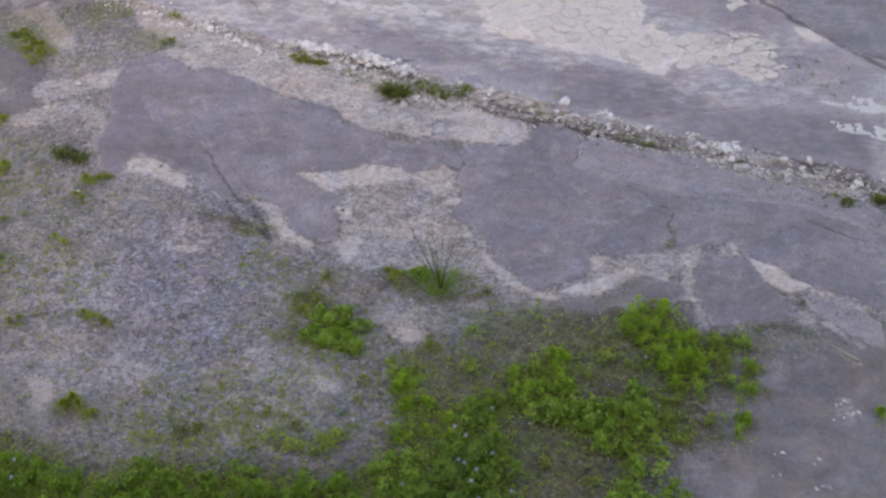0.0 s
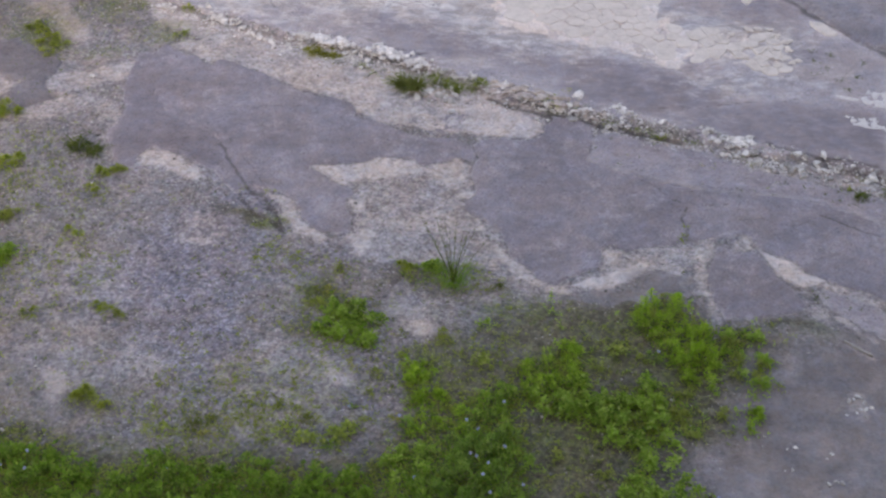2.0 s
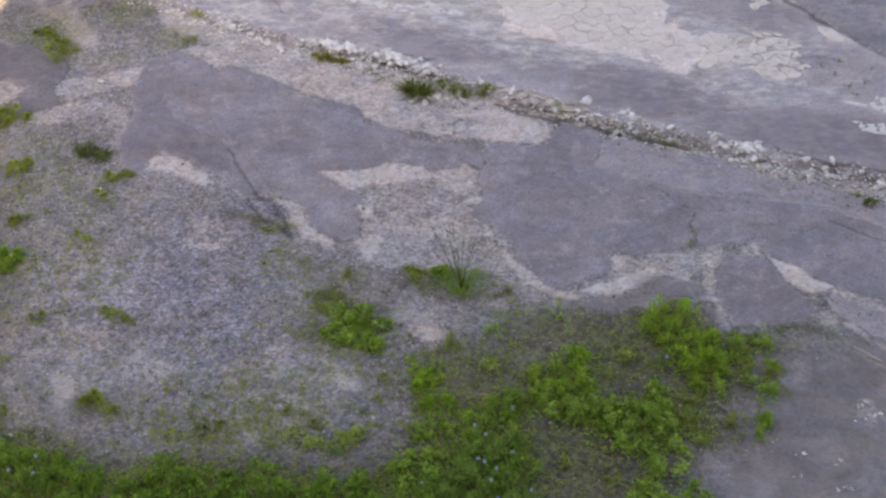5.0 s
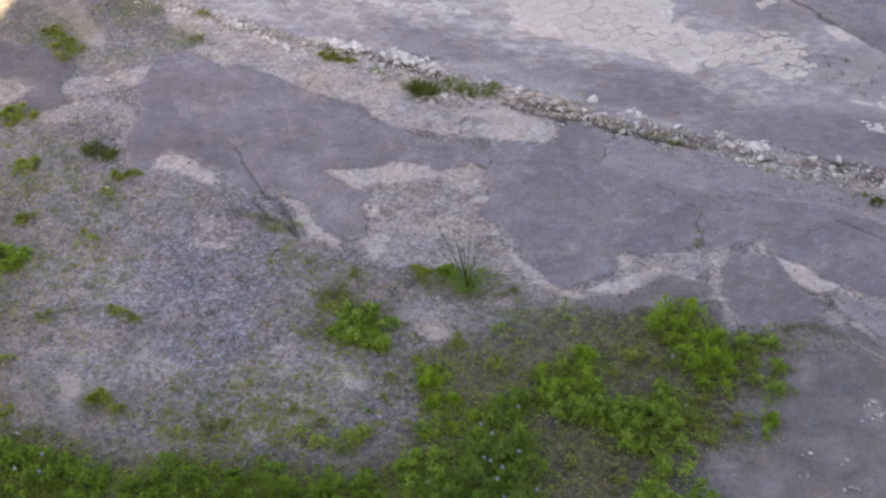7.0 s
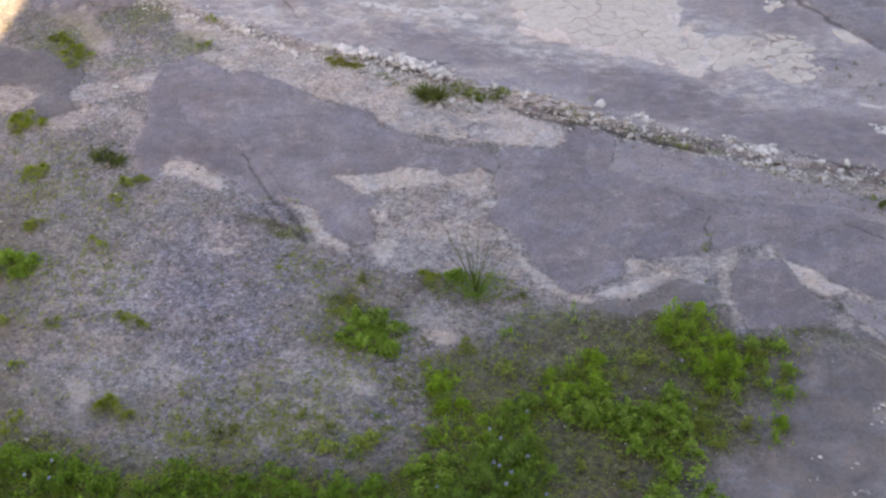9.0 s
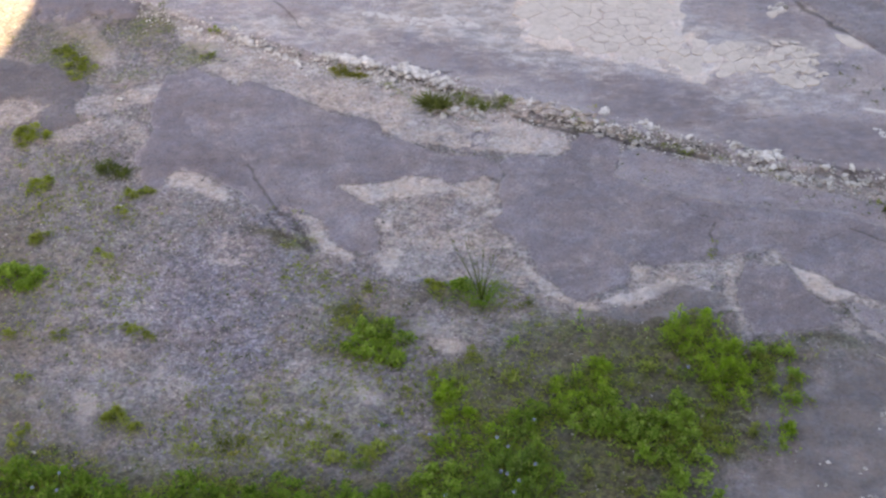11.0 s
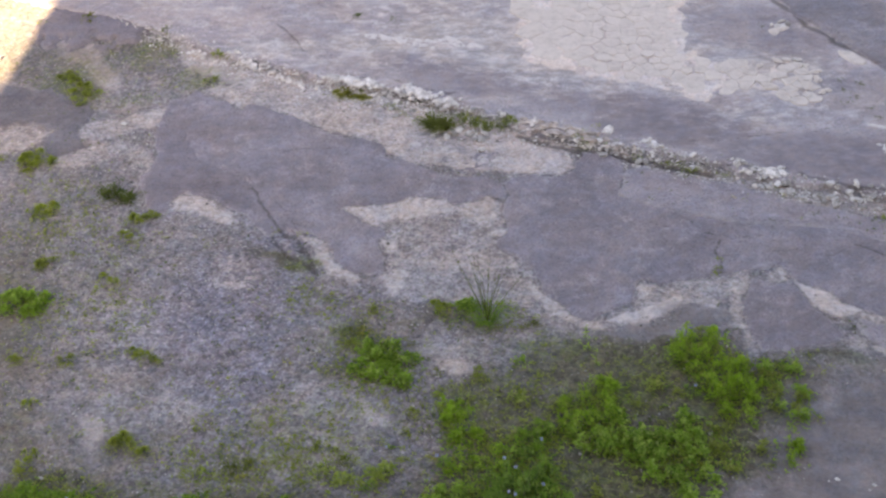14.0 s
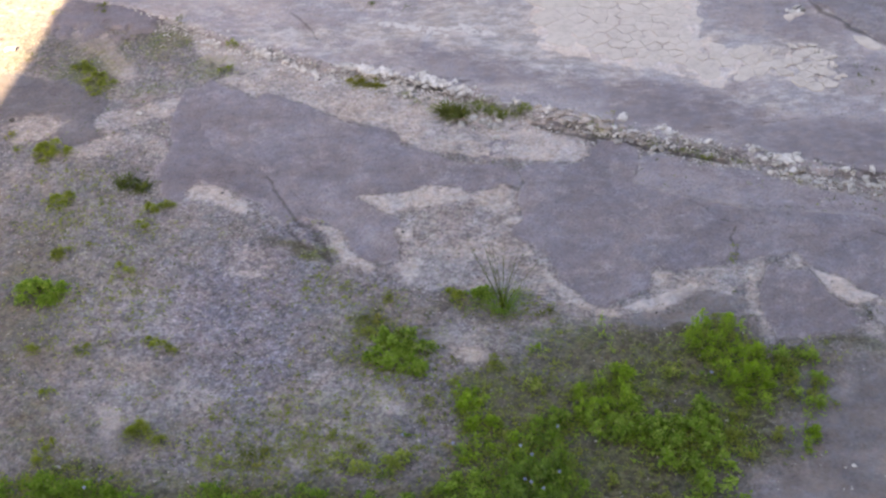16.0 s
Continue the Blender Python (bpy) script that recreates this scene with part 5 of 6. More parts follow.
LOOSE += [(4.23, 15.5, 0.06), (4.16, 16.31, 0.07), (4.3, 16.36, 0.07), (3.87, 9.26, 0.02), (3.96, 9.31, 0.03), (3.95, 9.15, 0.02), (3.98, 9.06, 0.02),
    (3.9, 9.2, 0.02), (4, 9.24, 0.02), (3.58, 8.61, 0.01), (3.52, 8.56, 0.01), (3.54, 8.31, 0.01), (3.6, 8.29, 0.02), (3.27, 8.69, 0.02),
    (3.2, 8.45, 0.01), (3.81, 9.08, 0.01), (4.06, 9.18, 0.02), (0.08, 13.98, 0.04), (-0.21, 14.14, 0.03), (0.96, 13.99, 0.04), (1.3, 13.69, 0.03),
    (3.05, 12.81, 0.03)]
for x, y, r in LOOSE:
    if r < 0.035:
        r = r * 1.5 + 0.004
    stone(STONES[int(rng.integers(8))], x, y, r, r * 0.75, r * 0.6, rng.uniform(0, 6.3), "loose pale stone lying on the worn ground", "stone", "loose stones")
M_DARKSTONE = plain_material("dark_stone", (0.06, 0.056, 0.05), 0.8, 30)
DARKS = [stone_mesh("dark_stone", 40 + k, M_DARKSTONE) for k in range(2)]
for x, y, r in [(-5.36, 14.47, 0.06), (1.70, 15.50, 0.04)] + [(1.29, 13.03, 0.03)]:
    stone(DARKS[0], x, y, r, r * 0.7, r * 0.6, rng.uniform(0, 6.3), "small dark stone lying alone", "stone", "dark stones")


def splinter(x0, y0, x1, y1, width, thick):
    """A split, tapering stick of pale wood lying on the ground."""
    length, turn = math.hypot(x1 - x0, y1 - y0), math.atan2(y1 - y0, x1 - x0)
    bm = bmesh.new()
    g = np.random.default_rng(5)
    rings = []
    for t in np.linspace(-0.5, 0.5, 9):
        w = width * (1 - 0.5 * abs(t)) * g.uniform(0.8, 1.1)
        q = thick * g.uniform(0.8, 1.1)
        off = g.normal(0, 0.004)
        rings.append([bm.verts.new((t * length, off + a * w, b * q)) for a, b in ((-0.5, 0), (-0.4, 0.9), (0.35, 1.0), (0.5, 0.1))])
    for a, b in zip(rings, rings[1:]):
        for i in range(4):
            bm.faces.new((a[i], b[i], b[(i + 1) % 4], a[(i + 1) % 4]))
    bm.faces.new(rings[0][::-1])
    bm.faces.new(rings[-1])
    ob = part("wood_splinter", bm, M_WOOD)
    cx, cy = (x0 + x1) / 2, (y0 + y1) / 2
    ob.matrix_basis = Matrix.Translation((cx, cy, ground_at(cx, cy))) @ Matrix.Rotation(turn, 4, "Z")
    return tagged(ob, "pale weathered stick lying on bare ground", "stick")


M_WOOD = plain_material("weathered_wood", (0.29, 0.27, 0.245), 0.8, 30, 0.25)
STICK = [(4.00, 10.04), (4.22, 9.84)]
splinter(*STICK[0], *STICK[1], 0.036, 0.02)


def pebbles(name, xs, ys, sizes, material, label, seed):
    """Many tiny stones in one mesh: squashed eight-sided bits."""
    g = np.random.default_rng(seed)
    n = len(xs)
    z = ground_height(xs, ys) + 0.05 * smoothstep(kerb_side(xs, ys), -0.05, 0.06)
    octa = np.array([(1, 0, 0), (0, 1, 0), (-1, 0, 0), (0, -1, 0), (0, 0, 0.8), (0, 0, -0.8)])
    tri = np.array([(0, 1, 4), (1, 2, 4), (2, 3, 4), (3, 0, 4), (1, 0, 5), (2, 1, 5), (3, 2, 5), (0, 3, 5)])
    v = octa[None] * sizes[:, None, None] * g.uniform(0.6, 1.4, (n, 6, 1))
    a = g.uniform(0, 6.28, n)
    c, s_ = np.cos(a)[:, None], np.sin(a)[:, None]
    x, y = v[..., 0] * c - v[..., 1] * s_, v[..., 0] * s_ + v[..., 1] * c
    co = np.stack([x + xs[:, None], y + ys[:, None], v[..., 2] * 0.8 + z[:, None] + 0.2 * sizes[:, None]], -1)
    faces = tri[None] + 6 * np.arange(n)[:, None, None]
    ob = mesh_object(name, co.reshape(-1, 3), faces.reshape(-1, 3), material)
    return tagged(ob, label, "gravel", kind="stuff")


g = np.random.default_rng(3)
px, py = g.uniform(-6.6, 6.4, 90000), g.uniform(7.6, 16.6, 90000)
side = kerb_side(px, py)
clear = np.minimum.reduce([outline_distance(px, py, o) for o in (PATCH_A, PATCH_B, PATCH_C)])
want = (0.45 + 0.5 * fractal(px, py, 1.5, 1)) * (side < 0.1) * (clear > 0.0) * (1 - np.clip(spots(px, py, SMOOTH), 0, 1)) * (1 - 0.85 * np.clip(np.maximum(spots(px, py, SOIL), areas(px, py, COVER)), 0, 1)) * (1 - 0.75 * np.clip(areas(px, py, SAND_AREAS), 0, 1))
keep = g.random(90000) < want
pebbles("gravel", px[keep], py[keep], g.uniform(0.004, 0.013, int(keep.sum())) * g.choice([1.0, 1.6], int(keep.sum()), p=[0.9, 0.1]), M_GRAVEL, "fine grey gravel strewn over the worn ground", 4)
n = 12000
t = g.uniform(-5.5, 6.2, n)
py = np.interp(t, KERB_XY[:, 0], KERB_XY[:, 1]) + g.normal(-0.02, 0.12, n) - 0.1 * smoothstep(t, 1.5, 2.6) * g.random(n)
dens = g.random(n) < (0.5 + 0.6 * fractal(t, py, 1.6, 2)) * smoothstep(t, -4.6, -3.2) * (line_distance(t, py, KERB_SHADE_GROOVE[0][0]) > 0.05)
pebbles("kerb_crumbs", t[dens], py[dens], g.uniform(0.006, 0.02, int(dens.sum())), stone_material("pale_crumbs", (0.3, 0.285, 0.265), (0.72, 0.71, 0.69), "island"), "pale crumbs of broken kerb and lime", 6)


# ---- weeds ----
def leaves(name, lobes, per_m2, size, material, parent, seed, up=0.5, broad=0.55):
    """Small folded leaves over a few overlapping domes; lobes: x, y, radius, height."""
    g = np.random.default_rng(seed)
    P, D, S = [], [], []
    for lx, ly, r, h in lobes:
        n = max(6, int(per_m2 * math.pi * r * r))
        rho, a = np.minimum(np.abs(g.normal(0, 0.55, n)), 1.5), g.uniform(0, 6.283, n)
        out = r * rho
        z = h * np.clip(1.05 - 0.6 * rho ** 2, 0.05, 1) * (0.3 + 0.75 * np.sqrt(g.random(n)))
        P.append(np.stack([lx + out * np.cos(a), ly + out * np.sin(a), z], 1))
        b = a + g.normal(0, 0.9, n)
        tilt = up * (1.2 - rho) + g.normal(0, 0.4, n)
        D.append(np.stack([np.cos(b) * np.cos(tilt), np.sin(b) * np.cos(tilt), np.sin(tilt)], 1))
        S.append(size * g.uniform(0.5, 1.4, n))
    P, D, S = np.concatenate(P), np.concatenate(D), np.concatenate(S)
    side = np.cross(D, (0, 0, 1.0)) + 1e-6
    side /= np.linalg.norm(side, axis=1, keepdims=True)
    nrm = np.cross(side, D)
    L, W = S[:, None], (S * broad * 0.5)[:, None]
    base, tip = P, P + D * L - nrm * 0.16 * L
    mid = P + D * L * 0.5
    v = np.stack([base, mid + side * W + nrm * 0.1 * L, mid, mid - side * W + nrm * 0.1 * L, tip], 1)
    v[..., 2] = np.maximum(v[..., 2], 0.004)
    n = len(P)
    tri = np.array([(0, 1, 2), (0, 2, 3), (1, 4, 2), (2, 4, 3)])
    faces = tri[None] + 5 * np.arange(n)[:, None, None]
    return mesh_object(name, v.reshape(-1, 3), faces.reshape(-1, 3), material, parent)


def blades(name, n, r, h, material, parent, seed, lean=0.5, width=0.006):
    """Grass: narrow blades that bend over."""
    g = np.random.default_rng(seed)
    a, rho = g.uniform(0, 6.283, n), r * 0.45 * np.sqrt(g.random(n))
    out = a + g.normal(0, 0.6, n)
    hh = h * g.uniform(0.45, 1.1, n)
    reach = (r * g.uniform(0.3, 1.0, n)) * lean * 1.6
    v = []
    for t, w in ((0, 1.0), (0.4, 0.9), (0.75, 0.6), (1.0, 0.08)):
        x = rho * np.cos(a) + reach * t ** 1.7 * np.cos(out)
        y = rho * np.sin(a) + reach * t ** 1.7 * np.sin(out)
        z = hh * (t - 0.28 * t ** 3)
        sx, sy = -np.sin(out) * width * w, np.cos(out) * width * w
        v += [np.stack([x + sx, y + sy, z], 1), np.stack([x - sx, y - sy, z], 1)]
    v = np.stack(v, 1)
    quad = np.array([(0, 1, 3, 2), (2, 3, 5, 4), (4, 5, 7, 6)])
    return mesh_object(name, v.reshape(-1, 3), (quad[None] + 8 * np.arange(n)[:, None, None]).reshape(-1, 4), material, parent)


def tubes(name, lines, radius, material, parent):
    """Thin three-sided stems along lines of points."""
    V, F = [], []
    for line in lines:
        for k, p in enumerate(line):
            w = radius * (1 - 0.6 * k / max(1, len(line) - 1))
            for a in (0, 2.094, 4.189):
                V.append((p[0] + w * math.cos(a), p[1] + w * math.sin(a), p[2]))
            if k:
                b = len(V) - 6
                F += [(b + i, b + (i + 1) % 3, b + 3 + (i + 1) % 3, b + 3 + i) for i in range(3)]
    return mesh_object(name, V, F, material, parent)


def stem_lines(g, n, r, h):
    out = []
    for _ in range(n):
        a, reach = g.uniform(0, 6.283), r * g.uniform(0.2, 0.95)
        top = h * g.uniform(0.6, 1.0) * (1.1 - 0.5 * reach / r)
        out.append([(reach * t ** 1.3 * math.cos(a) * (1 if t else 0.2), reach * t ** 1.3 * math.sin(a), top * t) for t in (0, 0.4, 0.75, 1.0)])
    return out


def flower_mesh():
    bm = bmesh.new()
    hub = bm.verts.new((0, 0, 0.004))
    for k in range(12):
        a = k * 2 * math.pi / 12
        p = [bm.verts.new((q * math.cos(a + w), q * math.sin(a + w), z)) for q, w, z in ((0.009, -0.2, 0.002), (0.0165, -0.14, 0.005), (0.0165, 0.14, 0.005), (0.009, 0.2, 0.002))]
        bm.faces.new([hub] + p)
    me = bpy.data.meshes.new("flower")
    bm.to_mesh(me)
    bm.free()
    me.materials.append(M_FLOWER)
    return me


FLOWER = flower_mesh()
COUNT = [0]


def shoots(root, r, h, material, dense, size, seed, up=0.62, broad=0.43):
    """A clump of separate shoots, each with its own leaves round its own stem."""
    g = np.random.default_rng(seed)
    k = 2 if r < 0.08 else 5 if r < 0.14 else 9 if r < 0.22 else 14
    for i in range(k):
        a, q = g.uniform(0, 6.283), (0.9 if k > 8 else 0.8) * math.sqrt(g.random()) if i else 0.0
        lr = r * g.uniform(0.16, 0.42) * (1.25 if k < 9 else 1.0)
        lh = h * g.uniform(0.35, 1.15) * (1 - 0.45 * q * q)
        shoot = leaves("shoot", [(0, 0, lr, lh)], dense * g.uniform(0.7, 1.25), size * g.uniform(0.75, 1.3), material, root, seed * 31 + i, up, broad)
        tagged(shoot, kind="stuff")
        shoot.location = (q * r * math.cos(a), q * r * math.sin(a), 0)
        if h > 0.1:
            tubes("stem", [[(0, 0, -0.01), (0.15 * lr, 0.1 * lr, 0.5 * lh), (0.1 * lr, 0.2 * lr, 0.95 * lh)]], 0.004, M_STEM, shoot)


def fringe(root, r, material, size, seed):
    """Single leaves and runts round the foot of a clump."""
    g = np.random.default_rng(seed)
    lob = []
    for _ in range(int(3 + 26 * r)):
        a, q = g.uniform(0, 6.283), r * g.uniform(0.7, 1.9)
        lob.append((q * math.cos(a), q * math.sin(a), g.uniform(0.012, 0.035), g.uniform(0.01, 0.04)))
    tagged(leaves("undergrowth", lob, 1200, size * 0.8, material, root, seed + 1, 0.4), kind="stuff")


def weed(x, y, r, h, material, label, group, dense=2100, size=0.047, name="weed_clump", up=0.62, broad=0.43):
    COUNT[0] += 1
    root = holder(name, x, y, ground_at(x, y), label, "weed", group)
    shoots(root, r, h, material, dense, size, 100 + COUNT[0], up, broad)
    fringe(root, r, material, size, 4000 + COUNT[0])
    return root


def herb(x, y, r, h, flowers, label, dense=3500):
    """Wispy herb: thin stems well above low leaves, with blue flowers."""
    COUNT[0] += 1
    g = np.random.default_rng(100 + COUNT[0])
    root = holder("flowering_herb", x, y, ground_at(x, y), label, "flowering herb", "blue-flowered herbs")
    shoots(root, r, h * 0.7, M_DEEP, dense, 0.032, 100 + COUNT[0], 0.8, 0.3)
    lines = stem_lines(g, int(18 * r) + 6, r, h)
    for k, line in enumerate(lines):
        stem = tubes("stem", [line], 0.0032, M_STEM, root)
        if k < flowers:
            ob = new("flower", FLOWER)
            ob.parent = stem
            ob.location = line[-1]
            ob.rotation_euler = (g.uniform(0.2, 0.9), g.normal(0, 0.3), g.normal(0, 0.4))
    tagged(blades("grass", int(90 * r), r * 1.1, h * 0.6, M_DEEP, root, 900 + COUNT[0], 0.8, 0.004), kind="stuff")
    return root


def tuft(x, y, r, h, material, label, n=170, width=0.005, lean=0.9):
    COUNT[0] += 1
    root = holder("grass_tuft", x, y, ground_at(x, y), label, "grass tuft", "grass tufts")
    tagged(blades("grass", n, r, h, material, root, 500 + COUNT[0], lean, width), kind="stuff")
    return root


# ---- stands of weeds: look, outline, spacing, radius and height of a plant ----
STANDS = []
STANDS += [("LIME", [(2.03, 10.33), (2.14, 10.52), (2.31, 10.52), (2.44, 10.61), (2.54, 10.47), (2.57, 10.29), (2.63, 10.23), (2.49, 10.04), (2.29, 10.00),
    (2.09, 10.10)], 0.17, 0.12, 0.24)]
STANDS += [("LIME", [(2.29, 9.97), (2.49, 10.08), (2.74, 10.12), (2.76, 9.86), (2.74, 9.60), (2.64, 9.38), (2.47, 9.36), (2.39, 9.52), (2.32, 9.74)], 0.17, 0.13, 0.22)]
STANDS += [("LIME", [(0.89, 9.62), (1.04, 9.74), (1.19, 9.71), (1.30, 9.92), (1.42, 9.99), (1.46, 9.73), (1.49, 9.42), (1.37, 9.28), (1.16, 9.25), (0.96, 9.35)], 0.16, 0.12, 0.24)]
STANDS += [("LIME", [(-0.15, 9.60), (-0.06, 9.75), (0.09, 9.75), (0.13, 9.55), (0.08, 9.35), (0.10, 8.94), (-0.00, 8.84), (-0.09, 8.88), (-0.13, 9.21)], 0.16, 0.11, 0.1)]
STANDS += [("LIME", [(0.12, 9.35), (0.40, 9.28), (0.42, 8.87), (0.15, 8.74)], 0.19, 0.11, 0.09)]
STANDS += [("LIME", [(2.90, 9.14), (3.00, 9.16), (3.11, 9.03), (3.03, 8.90), (2.89, 8.87)], 0.12, 0.09, 0.12)]
STANDS += [("LIME", [(3.00, 9.39), (3.11, 9.39), (3.09, 9.27), (2.98, 9.27)], 0.1, 0.07, 0.08)]
STANDS += [("LEAFY", [(-0.93, 10.47), (-0.71, 10.55), (-0.44, 10.35), (-0.43, 10.00), (-0.58, 9.93), (-0.91, 10.08)], 0.10, 0.11, 0.13)]
STANDS += [("LEAFY", [(0.99, 9.31), (1.21, 9.27), (1.48, 9.37), (1.56, 9.21), (1.67, 9.27), (1.89, 9.37), (1.99, 9.43), (2.18, 9.30), (2.22, 9.00), (2.15, 8.71),
    (2.05, 8.65), (1.86, 8.65), (1.67, 8.71), (1.56, 8.86), (1.40, 9.01), (1.19, 8.98), (1.03, 9.09)], 0.17, 0.13, 0.2)]
STANDS += [("LEAFY", [(1.76, 8.41), (1.87, 8.57), (2.06, 8.61), (2.16, 8.43), (2.25, 8.11), (2.23, 7.77), (1.62, 7.77), (1.69, 8.19)], 0.18, 0.13, 0.2)]
STANDS += [("LEAFY", [(-0.37, 8.58), (-0.15, 8.67), (0.09, 8.64), (0.13, 8.46), (-0.00, 8.24), (-0.31, 8.17)], 0.16, 0.11, 0.13)]
STANDS += [("DEEP", [(0.14, 8.63), (0.44, 8.76), (0.82, 8.90), (0.88, 8.63), (0.87, 8.31), (0.82, 7.76), (-0.30, 7.76), (-0.12, 8.09), (0.09, 8.40)], 0.2, 0.15, 0.2)]
STANDS += [("DEEP", [(0.45, 9.27), (0.86, 9.31), (0.88, 8.93), (0.79, 8.82), (0.47, 8.76)], 0.2, 0.12, 0.13)]
STANDS += [("OLIVE", [(2.28, 9.37), (2.68, 9.34), (2.81, 9.20), (2.64, 8.72), (2.32, 8.59), (2.20, 8.82)], 0.24, 0.11, 0.07)]
STANDS += [("OLIVE", [(2.85, 10.10), (3.24, 10.10), (3.22, 9.72), (3.12, 9.38), (2.78, 9.43)], 0.2, 0.11, 0.1)]
STANDS += [("OLIVE", [(0.16, 10.11), (0.90, 10.12), (0.87, 9.44), (0.46, 9.41), (0.13, 9.51)], 0.3, 0.07, 0.06)]
STANDS += [("OLIVE", [(0.99, 8.89), (1.53, 8.76), (1.63, 8.30), (1.50, 7.88), (0.96, 7.87)], 0.32, 0.07, 0.06)]
STANDS += [("OLIVE", [(1.60, 10.12), (2.22, 9.97), (2.22, 9.52), (1.60, 9.52)], 0.34, 0.07, 0.06)]
STANDS += [("OLIVE", [(-1.31, 8.42), (-0.64, 8.68), (-0.40, 8.69), (-0.44, 8.43), (-1.01, 8.31)], 0.28, 0.07, 0.06)]
STANDS += [("STRIP", [(-4.16, 8.69), (-3.58, 8.73), (-3.26, 8.55), (-2.93, 8.39), (-2.60, 8.39), (-2.28, 8.53), (-2.08, 8.50), (-1.81, 8.39), (-1.59, 8.36),
    (-1.46, 8.52), (-1.34, 8.34), (-1.00, 8.25), (-0.62, 8.32), (-0.34, 8.35), (-0.32, 7.65), (-3.90, 7.65)], 0.17, 0.15, 0.17)]
STANDS += [("LEAFY", [(2.84, 10.06), (3.21, 10.06), (3.22, 9.72), (3.12, 9.37), (2.82, 9.43)], 0.2, 0.11, 0.11)]
STANDS += [("OLIVE", [(3.35, 10.36), (3.56, 10.17), (3.43, 9.75), (3.24, 9.17), (3.15, 9.24)], 0.26, 0.07, 0.05)]
STANDS += [("LEAFY", [(2.21, 8.47), (2.31, 8.34), (2.33, 8.10), (2.19, 7.85), (2.16, 8.16)], 0.16, 0.1, 0.12)]
STANDS += [("OLIVE", [(1.57, 10.43), (2.04, 10.24), (2.24, 9.93), (1.58, 9.96)], 0.26, 0.07, 0.06)]
PLANTS = {
    "LIME": (M_LIME, "feathery lime-green weed rooted in dark soil", "lime-green weeds", 9500, 0.030, 0.85, 0.34),
    "FUZZ": (M_FUZZ, "soft yellow-green weed in thin gritty soil", "yellow-green weeds", 9000, 0.022, 0.9, 0.34),
    "LEAFY": (M_LEAF, "leafy mid-green weed with dark gaps between its shoots", "leafy weeds", 6500, 0.032, 0.6, 0.5),
    "DEEP": (M_HERB, "deep green weed in a dense strip of growth", "deep green weeds", 7000, 0.030, 0.75, 0.36),
    "STRIP": (M_STRIP, "coarse deep green weed in a dense strip of growth", "deep green weeds", 4200, 0.040, 0.7, 0.4),
    "DRY": (M_YELLOW, "drab yellow-green weed", "small weeds", 9000, 0.018, 0.8, 0.4),
    "OLIVE": (M_DRAB, "low olive-green weed spreading over dark soil", "low weeds", 8000, 0.021, 0.5, 0.5),
}
for k, (kind_of, outline, gap, r, h) in enumerate(STANDS):
    xs, ys = [q[0] for q in outline], [q[1] for q in outline]
    material, label, group, dense, size, up, broad = PLANTS[kind_of]
    g = np.random.default_rng(300 + k)
    places = scatter(lambda x, y: outline_distance(np.array([x]), np.array([y]), outline)[0] < -0.15 * r, (min(xs), max(xs), min(ys), max(ys)), lambda x, y: gap, 900, 40 + k)
    for x, y in places:
        f = g.uniform(0.7, 1.25)
        weed(float(x), float(y), r * f, h * g.uniform(0.6, 1.3), material, label, group, dense, size, up=up, broad=broad)
SINGLES = [(1.25, 10.55, 0.06, 0.20), (1.27, 10.42, 0.05, 0.16), (1.32, 10.21, 0.03, 0.12), (0.63, 10.26, 0.07, 0.10), (0.56, 10.26, 0.04, 0.06), (1.89, 10.37, 0.05, 0.08), (3.19, 10.28, 0.05, 0.07)]
for x, y, r, h in SINGLES:
    weed(x, y, r, h, M_LIME, "bright lime-green weed standing alone in gritty soil", "lime-green weeds", 9500, 0.026, up=0.85, broad=0.36)
